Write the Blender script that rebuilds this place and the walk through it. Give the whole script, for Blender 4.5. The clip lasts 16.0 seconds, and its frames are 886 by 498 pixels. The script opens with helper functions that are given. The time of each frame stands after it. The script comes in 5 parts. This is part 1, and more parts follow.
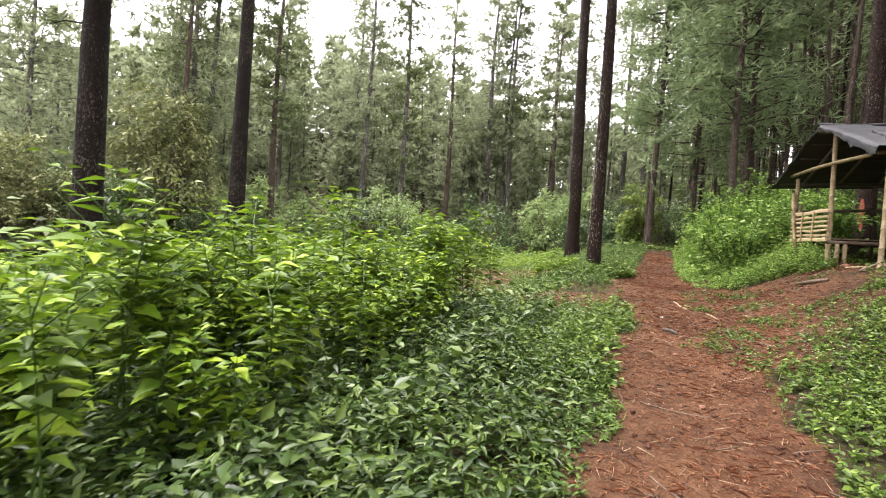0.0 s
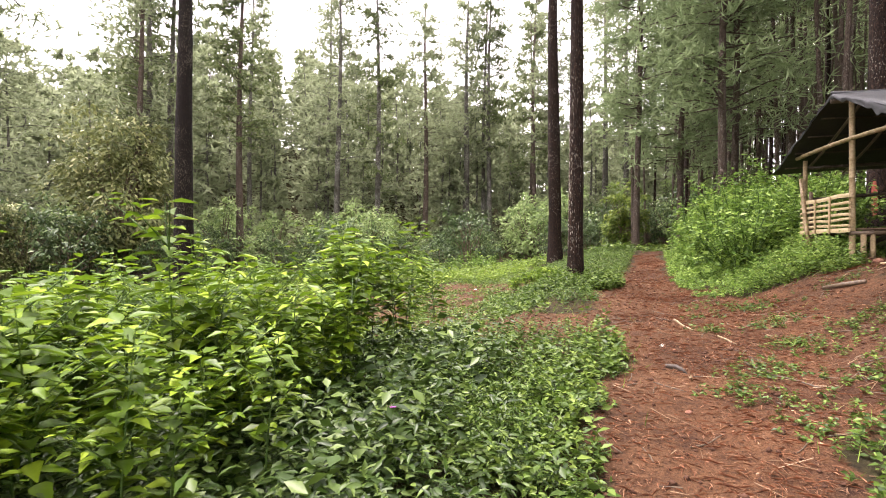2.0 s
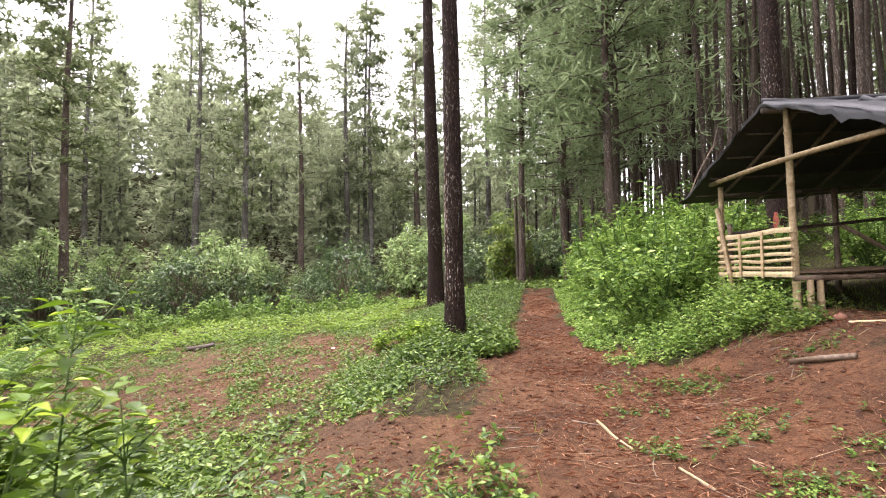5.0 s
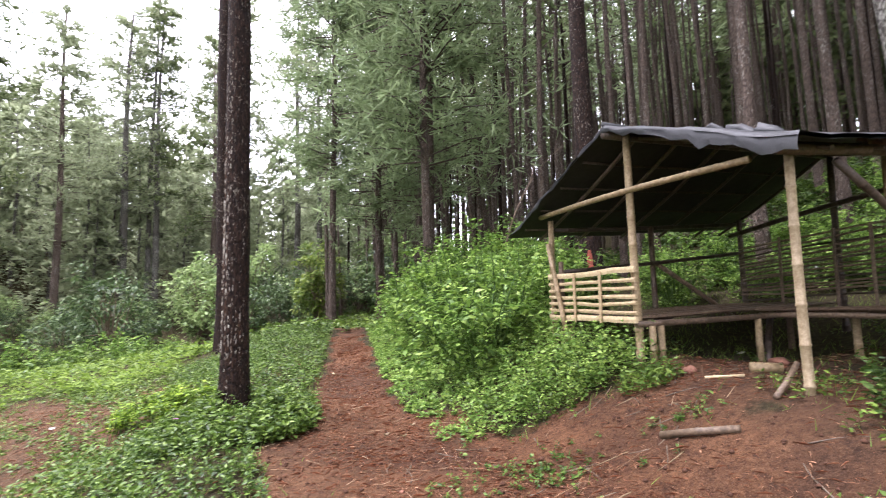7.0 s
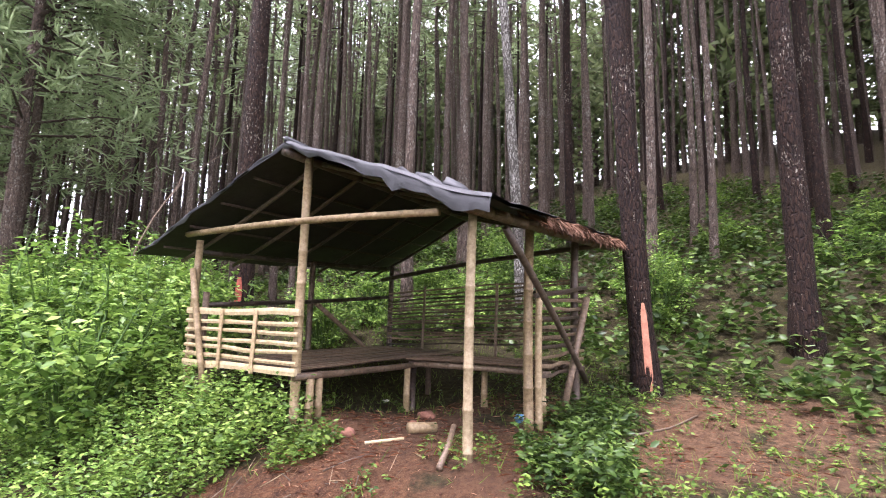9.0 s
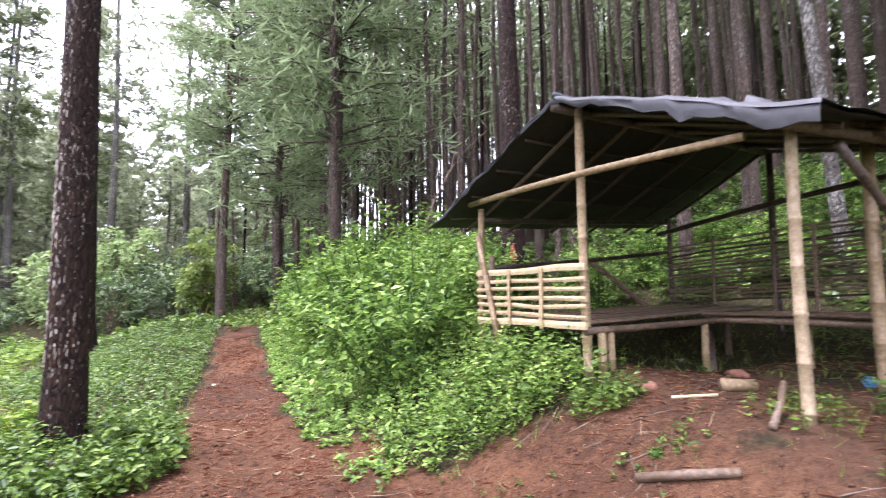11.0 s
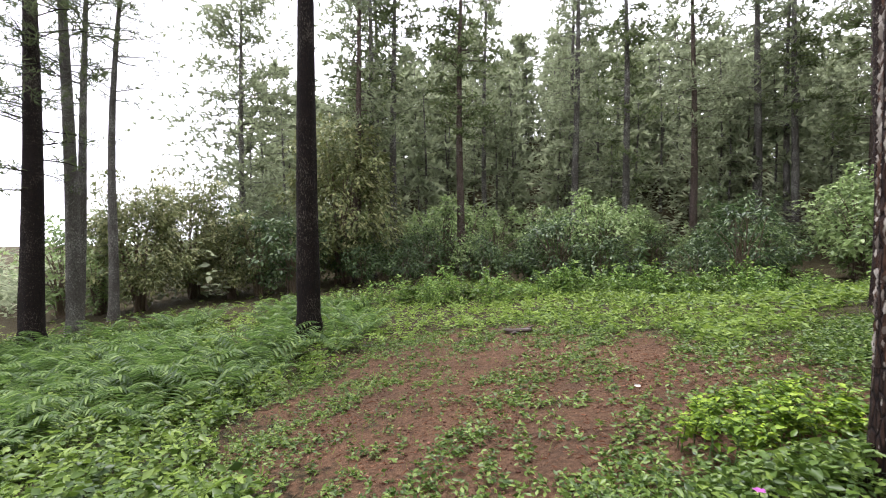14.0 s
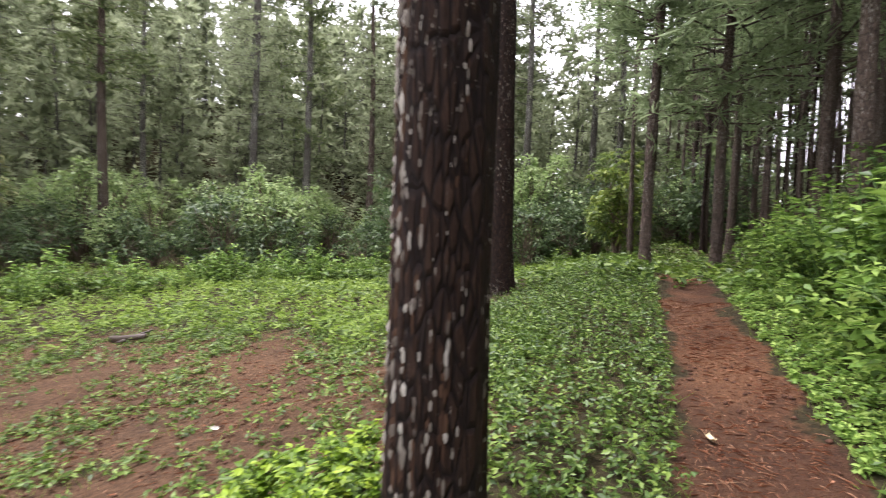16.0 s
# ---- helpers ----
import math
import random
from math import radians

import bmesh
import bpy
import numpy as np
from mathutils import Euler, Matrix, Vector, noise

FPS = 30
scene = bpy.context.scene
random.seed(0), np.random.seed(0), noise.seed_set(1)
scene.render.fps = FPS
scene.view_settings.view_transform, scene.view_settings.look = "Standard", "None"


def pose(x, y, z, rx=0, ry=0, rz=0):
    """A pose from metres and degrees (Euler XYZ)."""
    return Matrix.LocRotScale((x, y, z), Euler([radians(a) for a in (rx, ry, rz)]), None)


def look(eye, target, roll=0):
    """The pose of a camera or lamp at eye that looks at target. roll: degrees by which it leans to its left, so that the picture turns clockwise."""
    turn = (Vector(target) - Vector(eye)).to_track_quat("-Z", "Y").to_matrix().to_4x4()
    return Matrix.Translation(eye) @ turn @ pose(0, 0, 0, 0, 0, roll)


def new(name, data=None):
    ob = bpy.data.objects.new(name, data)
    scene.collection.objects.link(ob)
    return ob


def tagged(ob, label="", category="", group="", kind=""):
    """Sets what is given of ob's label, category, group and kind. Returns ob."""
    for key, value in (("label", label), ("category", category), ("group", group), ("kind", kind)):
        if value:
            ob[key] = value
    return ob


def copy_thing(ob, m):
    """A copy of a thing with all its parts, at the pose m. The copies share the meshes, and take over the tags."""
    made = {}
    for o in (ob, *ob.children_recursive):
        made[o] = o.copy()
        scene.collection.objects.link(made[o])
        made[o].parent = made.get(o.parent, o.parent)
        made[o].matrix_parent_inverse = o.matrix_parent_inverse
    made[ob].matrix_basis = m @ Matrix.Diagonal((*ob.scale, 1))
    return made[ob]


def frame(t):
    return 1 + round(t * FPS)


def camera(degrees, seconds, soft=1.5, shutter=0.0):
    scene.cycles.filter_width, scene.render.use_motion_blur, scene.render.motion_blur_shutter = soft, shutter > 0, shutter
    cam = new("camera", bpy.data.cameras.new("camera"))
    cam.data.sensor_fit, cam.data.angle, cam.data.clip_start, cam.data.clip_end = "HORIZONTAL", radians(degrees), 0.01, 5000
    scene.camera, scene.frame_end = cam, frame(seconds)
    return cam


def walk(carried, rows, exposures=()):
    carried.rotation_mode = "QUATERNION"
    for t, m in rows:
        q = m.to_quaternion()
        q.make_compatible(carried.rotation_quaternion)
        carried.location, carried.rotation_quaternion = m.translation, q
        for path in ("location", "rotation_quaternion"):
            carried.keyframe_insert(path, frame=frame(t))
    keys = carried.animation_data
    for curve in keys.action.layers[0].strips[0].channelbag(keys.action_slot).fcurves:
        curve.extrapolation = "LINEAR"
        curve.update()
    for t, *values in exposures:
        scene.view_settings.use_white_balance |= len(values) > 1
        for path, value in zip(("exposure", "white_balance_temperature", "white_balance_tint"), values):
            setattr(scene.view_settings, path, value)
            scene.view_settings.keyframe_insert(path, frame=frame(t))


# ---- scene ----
import collections

cam = camera(80.7, 16.0, soft=1.0, shutter=0.2)
PATH = [
    (0, (2.006, -2.971, 0.962), (-0.833, 1.142, 0.829), 3.93),
    (0.5, (1.943, -2.529, 1.023), (-0.687, 1.724, 1.058), 2.72),
    (1, (1.879, -2.086, 1.083), (-0.828, 2.116, 1.156), 1.20),
    (1.5, (1.677, -1.557, 1.089), (-1.081, 2.614, 1.109), 0.46),
    (2, (1.534, -1.068, 1.082), (-1.225, 3.101, 1.052), 0.43),
    (2.5, (1.343, -0.522, 1.104), (-1.420, 3.645, 1.033), 0.19),
    (3, (1.118, -0.013, 1.197), (-1.602, 4.180, 1.062), -0.37),
    (3.5, (1.002, 0.511, 1.231), (-1.520, 4.827, 1.113), 0.07),
    (4, (0.908, 0.927, 1.289), (-1.370, 5.377, 1.375), 0.24),
    (4.2, (0.842, 1.075, 1.335), (-1.301, 5.590, 1.488), 0.18),
    (4.9, (0.694, 1.709, 1.418), (-1.153, 6.349, 1.670), -0.59),
    (5.6, (0.564, 2.401, 1.476), (-0.986, 7.151, 1.675), -1.98),
    (6.3, (0.447, 3.025, 1.536), (-0.498, 7.927, 1.815), -2.25),
    (6.5, (0.414, 3.195, 1.569), (-0.398, 8.118, 1.896), -2.22),
    (7, (0.335, 3.573, 1.605), (0.266, 8.545, 2.126), -1.39),
    (7.5, (0.326, 3.937, 1.649), (1.213, 8.811, 2.326), -0.67),
    (8, (0.393, 4.270, 1.723), (2.144, 8.896, 2.452), 1.47),
    (8.2, (0.401, 4.351, 1.788), (2.415, 8.878, 2.461), 1.18),
    (8.7, (0.422, 4.539, 1.834), (3.109, 8.696, 2.538), 1.76),
    (9.25, (0.395, 4.570, 1.798), (3.498, 8.414, 2.570), 1.23),
    (9.8, (0.351, 4.535, 1.733), (3.406, 8.411, 2.536), 0.30),
    (10.3, (0.326, 4.550, 1.702), (2.759, 8.856, 2.436), -0.17),
    (10.5, (0.323, 4.578, 1.701), (2.346, 9.099, 2.382), -0.20),
    (11, (0.226, 4.730, 1.672), (1.063, 9.640, 2.119), -0.64),
    (11.5, (0.049, 5.007, 1.701), (-0.277, 9.991, 1.915), -2.24),
    (12, (-0.117, 5.276, 1.691), (-1.796, 9.986, 1.734), -2.92),
    (12.5, (-0.284, 5.585, 1.726), (-2.956, 9.809, 1.579), -2.23),
    (13, (-0.558, 5.929, 1.744), (-3.965, 9.578, 1.453), -2.28),
    (13.5, (-0.706, 6.208, 1.771), (-4.743, 9.148, 1.523), -1.48),
    (14, (-0.932, 6.568, 1.779), (-5.435, 8.738, 1.652), -0.46),
    (14.5, (-1.222, 6.878, 1.822), (-5.782, 8.927, 1.748), -0.64),
    (15, (-1.385, 7.359, 1.799), (-5.642, 9.978, 1.651), -0.21),
    (15.5, (-1.429, 7.940, 1.844), (-5.020, 11.410, 1.598), 1.06),
    (16, (-1.466, 8.608, 1.906), (-4.084, 12.858, 1.618), 1.99),
]
walk(cam, [(t, look(eye, target, roll)) for t, eye, target, roll in PATH],
     exposures=[(0, 1.14, 6400, 20), (2.5, 1.28, 6600, 26), (4.2, 1.32, 6500, 26), (6.5, 1.27, 5950, 25), (8.2, 1.5, 5850, 27), (10.5, 1.93, 5750, 34), (11.5, 1.26, 5550, 28), (12.5, 0.86, 5550, 28), (14.5, 0.62, 6050, 22), (16, 0.9, 6100, 24)])

# ---- world and light: bright overcast ----
world = bpy.data.worlds.new("world")
scene.world = world
world.use_nodes = True
wn, wl = world.node_tree.nodes, world.node_tree.links
sky = wn.new("ShaderNodeTexSky")
sky.sky_type = "NISHITA"
sky.sun_disc = False
sky.sun_elevation, sky.sun_rotation = radians(72), radians(280)
cloud = wn.new("ShaderNodeMix")
cloud.data_type = "RGBA"
cloud.inputs[0].default_value = 0.94
cloud.inputs[7].default_value = (17.0, 16.9, 16.6, 1)
wl.new(sky.outputs[0], cloud.inputs[6])
wl.new(cloud.outputs[2], wn["Background"].inputs[0])
wn["Background"].inputs[1].default_value = 0.11
sun = new("sun", bpy.data.lights.new("sun", "SUN"))
sun.data.energy, sun.data.angle, sun.data.color = 4.0, radians(18), (1.0, 0.96, 0.9)
sun.matrix_world = look((0, 0, 30), (9.6, -1.7, 0))

# ---- materials ----


class Mat:
    """A small node graph builder."""

    def __init__(self, name):
        self.m = bpy.data.materials.new(name)
        self.m.use_nodes = True
        self.n, self.l = self.m.node_tree.nodes, self.m.node_tree.links
        self.b = self.n["Principled BSDF"]
        self.out = self.n["Material Output"]
        self.co = self.n.new("ShaderNodeTexCoord").outputs["Object"]

    def put(self, kind, **ins):
        nd = self.n.new(kind)
        for k, v in ins.items():
            s = nd.inputs[int(k[1:])] if k[0] == "i" and k[1:].isdigit() else nd.inputs[k]
            if isinstance(v, bpy.types.NodeSocket):
                self.l.new(v, s)
            else:
                s.default_value = v
        return nd

    def noise(self, scale, detail=4.0, rough=0.6, vec=None, dist=0.0):
        return self.put("ShaderNodeTexNoise", Vector=vec or self.co, Scale=scale, Detail=detail, Roughness=rough, Distortion=dist).outputs[0]

    def stretch(self, x, y, z):
        return self.put("ShaderNodeMapping", Vector=self.co, Scale=(x, y, z)).outputs[0]

    def ramp(self, fac, stops):
        nd = self.put("ShaderNodeValToRGB", Fac=fac)
        els = nd.color_ramp.elements
        while len(els) < len(stops):
            els.new(0.5)
        for e, (p, c) in zip(els, stops):
            e.position = p
            e.color = (c, c, c, 1) if isinstance(c, (int, float)) else (*c, 1)
        return nd.outputs[0]

    def mix(self, fac, a, b, blend="MIX"):
        nd = self.n.new("ShaderNodeMix")
        nd.data_type, nd.blend_type = "RGBA", blend
        for i, v in ((0, fac), (6, a), (7, b)):
            if isinstance(v, bpy.types.NodeSocket):
                self.l.new(v, nd.inputs[i])
            else:
                nd.inputs[i].default_value = v if i == 0 else (*v, 1)
        return nd.outputs[2]

    def math(self, op, a, b=0.0):
        nd = self.n.new("ShaderNodeMath")
        nd.operation = op
        for i, v in enumerate((a, b)):
            if isinstance(v, bpy.types.NodeSocket):
                self.l.new(v, nd.inputs[i])
            else:
                nd.inputs[i].default_value = v
        return nd.outputs[0]

    def done(self, color, rough=0.7, bump=None, strength=0.4, dist=0.02, spec=0.4):
        for sock, v in (("Base Color", color), ("Roughness", rough)):
            if isinstance(v, bpy.types.NodeSocket):
                self.l.new(v, self.b.inputs[sock])
            else:
                self.b.inputs[sock].default_value = (*v, 1) if sock == "Base Color" else v
        self.b.inputs["Specular IOR Level"].default_value = spec
        if bump is not None:
            bp = self.put("ShaderNodeBump", Strength=strength, Distance=dist, Height=bump)
            self.l.new(bp.outputs[0], self.b.inputs["Normal"])
        return self.m


def leaf_mat(name, dark, light, tip, thin=0.4, rough=0.5, big=0.6, spec=0.22):
    """Leaves: colour varied leaf by leaf and by patch, light passing through."""
    dark = tuple(v * 0.65 for v in dark)
    k = Mat(name)
    isl = k.n.new("ShaderNodeNewGeometry").outputs["Random Per Island"]
    wobble = k.math("ADD", k.math("MULTIPLY", isl, 0.7), k.math("MULTIPLY", k.noise(big, 3.0), 0.5))
    c = k.ramp(wobble, [(0.15, dark), (0.6, light), (0.98, tip)])
    vein = k.noise(35.0, 2.0)
    c = k.mix(k.math("MULTIPLY", vein, 0.35), c, dark)
    k.done(c, rough, vein, 0.25, 0.004, spec)
    tr = k.put("ShaderNodeBsdfTranslucent", Color=k.mix(0.5, c, light))
    mx = k.put("ShaderNodeMixShader", i0=thin, i1=k.b.outputs[0], i2=tr.outputs[0])
    k.l.new(mx.outputs[0], k.out.inputs[0])
    return k.m


def bark_mat(name, dark, mid, pale, lichen, amount):
    k = Mat(name)
    plates = k.put("ShaderNodeTexVoronoi", Vector=k.stretch(12, 12, 2.6), Scale=2.8, Randomness=1.0)
    plates.feature = "DISTANCE_TO_EDGE"
    edge = k.ramp(plates.outputs[0], [(0.0, 0.0), (0.16, 1.0)])
    grain = k.noise(3.0, 8.0, 0.7, k.stretch(9, 9, 2))
    c = k.ramp(grain, [(0.3, dark), (0.55, mid), (0.75, pale)])
    c = k.mix(edge, dark, c)
    spots = k.ramp(k.math("MULTIPLY", k.noise(16.0, 5.0, 0.7, k.stretch(2.2, 2.2, 0.9)), k.math("ADD", k.noise(0.9, 2.0), 0.55)), [(amount, 0.0), (amount + 0.05, 1.0)])
    c = k.mix(k.math("MULTIPLY", spots, edge), c, lichen)
    hgt = k.math("ADD", k.math("MULTIPLY", edge, 0.8), grain)
    return k.done(c, 0.9, hgt, 1.0, 0.03, 0.2)


def soil_mat():
    """Red forest soil with a skin of needles, giving way to moss and leaf mould under the plants."""
    k = Mat("red_forest_soil")
    bare = k.put("ShaderNodeAttribute")
    bare.attribute_name = "bare"
    b = bare.outputs["Fac"]
    n1, n2, n3 = k.noise(1.3, 6.0), k.noise(14.0, 6.0, 0.7), k.noise(90.0, 3.0)
    red = k.ramp(k.math("ADD", k.math("MULTIPLY", n1, 0.5), k.math("MULTIPLY", n2, 0.5)), [(0.34, (0.04, 0.018, 0.011)), (0.49, (0.148, 0.066, 0.031)), (0.66, (0.25, 0.122, 0.059))])
    red = k.mix(k.ramp(n3, [(0.5, 0.0), (0.72, 0.7)]), red, (0.31, 0.18, 0.1))
    damp = k.ramp(k.noise(0.55, 4.0, 0.6), [(0.47, 0.0), (0.6, 0.6)])
    clod = k.ramp(k.noise(38.0, 4.0, 0.75), [(0.36, 0.75), (0.5, 0.0)])
    red = k.mix(clod, red, (0.045, 0.02, 0.013))
    red = k.mix(damp, red, (0.055, 0.027, 0.017))
    skin = k.put("ShaderNodeAttribute")
    skin.attribute_name = "needles"
    earth = k.mix(0.62, red, k.ramp(n2, [(0.3, (0.045, 0.03, 0.02)), (0.52, (0.132, 0.084, 0.046)), (0.72, (0.232, 0.158, 0.096))]))
    red = k.mix(skin.outputs["Fac"], earth, red)
    mould = k.ramp(n2, [(0.3, (0.022, 0.016, 0.009)), (0.55, (0.06, 0.05, 0.022)), (0.75, (0.12, 0.11, 0.04))])
    m = k.ramp(k.math("ADD", b, k.math("MULTIPLY", k.math("SUBTRACT", k.noise(3.5, 6.0, 0.7), 0.5), 1.3)), [(0.24, 0.0), (0.46, 1.0)])
    c = k.mix(m, mould, red)
    hgt = k.math("ADD", k.math("MULTIPLY", n2, 1.0), k.math("MULTIPLY", n3, 0.45))
    hgt = k.math("ADD", hgt, k.math("MULTIPLY", k.noise(34.0, 5.0, 0.7), 0.6))
    return k.done(c, 0.95, hgt, 1.0, 0.09, 0.15)


def bamboo_mat(name, dark, mid, light):
    k = Mat(name)
    streak = k.noise(4.0, 6.0, 0.65, k.stretch(7, 7, 7))
    fine = k.noise(60.0, 3.0)
    info = k.n.new("ShaderNodeObjectInfo").outputs["Random"]
    c = k.ramp(k.math("ADD", k.math("MULTIPLY", streak, 0.85), k.math("MULTIPLY", info, 0.2)), [(0.28, dark), (0.52, mid), (0.75, light)])
    c = k.mix(k.ramp(fine, [(0.6, 0.0), (0.75, 0.6)]), c, dark)
    return k.done(c, 0.55, k.math("ADD", streak, k.math("MULTIPLY", fine, 0.3)), 0.35, 0.01, 0.4)


SOIL = soil_mat()
BARK = bark_mat("pine_bark", (0.009, 0.005, 0.004), (0.034, 0.018, 0.011), (0.075, 0.044, 0.029), (0.27, 0.24, 0.19), 0.64)
BARK_DARK = bark_mat("wet_dark_bark", (0.008, 0.006, 0.005), (0.022, 0.014, 0.011), (0.05, 0.033, 0.024), (0.14, 0.12, 0.09), 0.6)
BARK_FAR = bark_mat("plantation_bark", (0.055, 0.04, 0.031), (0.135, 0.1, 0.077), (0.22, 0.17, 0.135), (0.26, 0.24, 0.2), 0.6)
# grey bark with lichen spots, lightened further so far trunks look hazy
BARK_VALLEY = bark_mat("hazed_lichen_grey_bark", (0.06, 0.054, 0.045), (0.14, 0.13, 0.108), (0.22, 0.205, 0.17), (0.34, 0.34, 0.29), 0.55)
BARK_PALE = bark_mat("pale_bark", (0.045, 0.04, 0.033), (0.12, 0.108, 0.09), (0.2, 0.18, 0.15), (0.33, 0.32, 0.28), 0.52)
NEEDLE = leaf_mat("pine_needles", (0.044, 0.064, 0.028), (0.145, 0.185, 0.075), (0.26, 0.295, 0.125), 0.45, 0.6, 0.2)
NEEDLE_LIGHT = leaf_mat("young_pine_needles", (0.14, 0.19, 0.095), (0.3, 0.385, 0.19), (0.43, 0.53, 0.28), 0.6, 0.6, 0.25)
# paler and bluer than NEEDLE: distance haze is put into this leaf colour
NEEDLE_FAR = leaf_mat("haze_pale_pine_needles", (0.15, 0.18, 0.108), (0.3, 0.345, 0.2), (0.43, 0.47, 0.28), 0.55, 0.8, 0.05)
WEED = leaf_mat("bright_weed_leaves", (0.03, 0.075, 0.008), (0.145, 0.25, 0.014), (0.37, 0.5, 0.034), 0.3, 0.42, 0.8)
COVER = leaf_mat("ground_cover_leaves", (0.03, 0.062, 0.014), (0.095, 0.163, 0.023), (0.22, 0.305, 0.054), 0.26, 0.42, 0.5)
COVER_MID = leaf_mat("path_edge_leaves", (0.022, 0.05, 0.01), (0.075, 0.138, 0.021), (0.2, 0.29, 0.052), 0.22, 0.42, 0.6, 0.25)
# dark-leaved plants; also stands for shade among tall weeds and slope pines
COVER_DARK = leaf_mat("dark_and_shaded_cover_leaves", (0.02, 0.045, 0.01), (0.05, 0.094, 0.015), (0.15, 0.22, 0.044), 0.2, 0.42, 0.9, 0.27)
BANK = leaf_mat("bank_bush_leaves", (0.035, 0.085, 0.018), (0.17, 0.29, 0.05), (0.4, 0.54, 0.125), 0.36, 0.45, 0.8)
GRASS = leaf_mat("grass_blades", (0.07, 0.13, 0.02), (0.19, 0.29, 0.044), (0.33, 0.44, 0.09), 0.42, 0.5, 0.3)
COFFEE = leaf_mat("dark_coffee_leaves", (0.018, 0.04, 0.016), (0.075, 0.125, 0.042), (0.2, 0.28, 0.1), 0.3, 0.5, 0.5, 0.3)
SHRUB = leaf_mat("valley_shrub_leaves", (0.055, 0.11, 0.035), (0.28, 0.385, 0.14), (0.5, 0.6, 0.27), 0.42, 0.5, 0.4)
FERN = leaf_mat("fern_fronds", (0.035, 0.08, 0.018), (0.1, 0.175, 0.036), (0.23, 0.33, 0.085), 0.45, 0.45, 0.6)
RUST = leaf_mat("rusty_shrub_leaves", (0.07, 0.095, 0.036), (0.24, 0.275, 0.1), (0.46, 0.44, 0.21), 0.25, 0.45, 0.5)
YELLOW = leaf_mat("yellow_green_leaves", (0.045, 0.08, 0.018), (0.16, 0.23, 0.045), (0.38, 0.43, 0.1), 0.4, 0.45, 0.7)
LITTER = leaf_mat("dry_pine_needles", (0.1, 0.038, 0.02), (0.32, 0.128, 0.062), (0.54, 0.33, 0.2), 0.1, 0.8, 2.0)
STRAW = leaf_mat("bleached_straw", (0.09, 0.05, 0.03), (0.3, 0.19, 0.11), (0.5, 0.37, 0.24), 0.0, 0.8, 1.5, 0.1)
PETAL = leaf_mat("magenta_petals", (0.35, 0.06, 0.3), (0.5, 0.12, 0.45), (0.65, 0.3, 0.6), 0.4, 0.5, 3.0)
STEM = bamboo_mat("green_stems", (0.03, 0.06, 0.012), (0.06, 0.12, 0.02), (0.12, 0.17, 0.04))
TWIG = bamboo_mat("grey_brown_twigs", (0.035, 0.025, 0.017), (0.1, 0.07, 0.045), (0.2, 0.15, 0.1))
BAMBOO = bamboo_mat("dry_bamboo", (0.11, 0.072, 0.034), (0.235, 0.17, 0.088), (0.37, 0.285, 0.16))
BAMBOO_GREEN = bamboo_mat("greenish_bamboo", (0.17, 0.12, 0.06), (0.3, 0.235, 0.14), (0.44, 0.36, 0.235))
BAMBOO_PALE = bamboo_mat("split_bamboo", (0.2, 0.13, 0.07), (0.39, 0.3, 0.165), (0.53, 0.43, 0.26))
BAMBOO_OLD = bamboo_mat("weathered_bamboo", (0.04, 0.027, 0.017), (0.115, 0.078, 0.048), (0.23, 0.165, 0.105))
# darker brown than the other bamboo; for rafters, back posts and rails
POLE_DARK = bamboo_mat("dark_brown_wood", (0.018, 0.013, 0.009), (0.05, 0.035, 0.024), (0.1, 0.07, 0.05))


def plain(name, color, rough=0.6, scale=12.0, strength=0.3, spec=0.4):
    k = Mat(name)
    n = k.noise(scale, 6.0, 0.65)
    c = k.ramp(n, [(0.3, tuple(v * 0.6 for v in color)), (0.55, color), (0.8, tuple(min(1, v * 1.4) for v in color))])
    return k.done(c, rough, n, strength, 0.02, spec)


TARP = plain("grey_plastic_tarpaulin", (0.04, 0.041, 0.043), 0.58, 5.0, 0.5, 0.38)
TARP_UNDER = plain("dark_under_sheet", (0.018, 0.016, 0.014), 0.75, 9.0)
THATCH = plain("red_brown_thatch", (0.17, 0.085, 0.048), 0.95, 40.0, 0.8)
SCAR = plain("fresh_orange_wood", (0.42, 0.18, 0.105), 0.7, 18.0, 0.5)
BLAZE = plain("dark_red_heartwood", (0.26, 0.06, 0.035), 0.8, 22.0, 0.7)
PAPER = plain("pale_litter", (0.7, 0.66, 0.58), 0.6)
BLUE = plain("blue_plastic", (0.12, 0.3, 0.5), 0.35)
CLOD = plain("dark_soil_clods", (0.085, 0.042, 0.026), 0.95, 30.0, 0.6, 0.15)
BRICK = plain("dull_red_stone", (0.2, 0.09, 0.055), 0.9, 25.0, 0.6)

# ---- geometry helpers ----


def link(name, mesh, material, parent=None, label=""):
    mesh.materials.append(material)
    ob = new(name, mesh)
    if parent is not None:
        ob.parent = parent
    if label:
        ob["label"] = label
    return ob


def part(name, bm, material, parent=None, label="", smooth=False):
    mesh = bpy.data.meshes.new(name)
    bm.to_mesh(mesh)
    bm.free()
    if smooth:
        mesh.shade_smooth()
    return link(name, mesh, material, parent, label)


def base(name, m, label, category, group=""):
    """An Empty that carries the parts of a thing."""
    ob = new(name)
    ob.empty_display_size = 0.2
    ob.matrix_basis = m
    return tagged(ob, label, category, group)


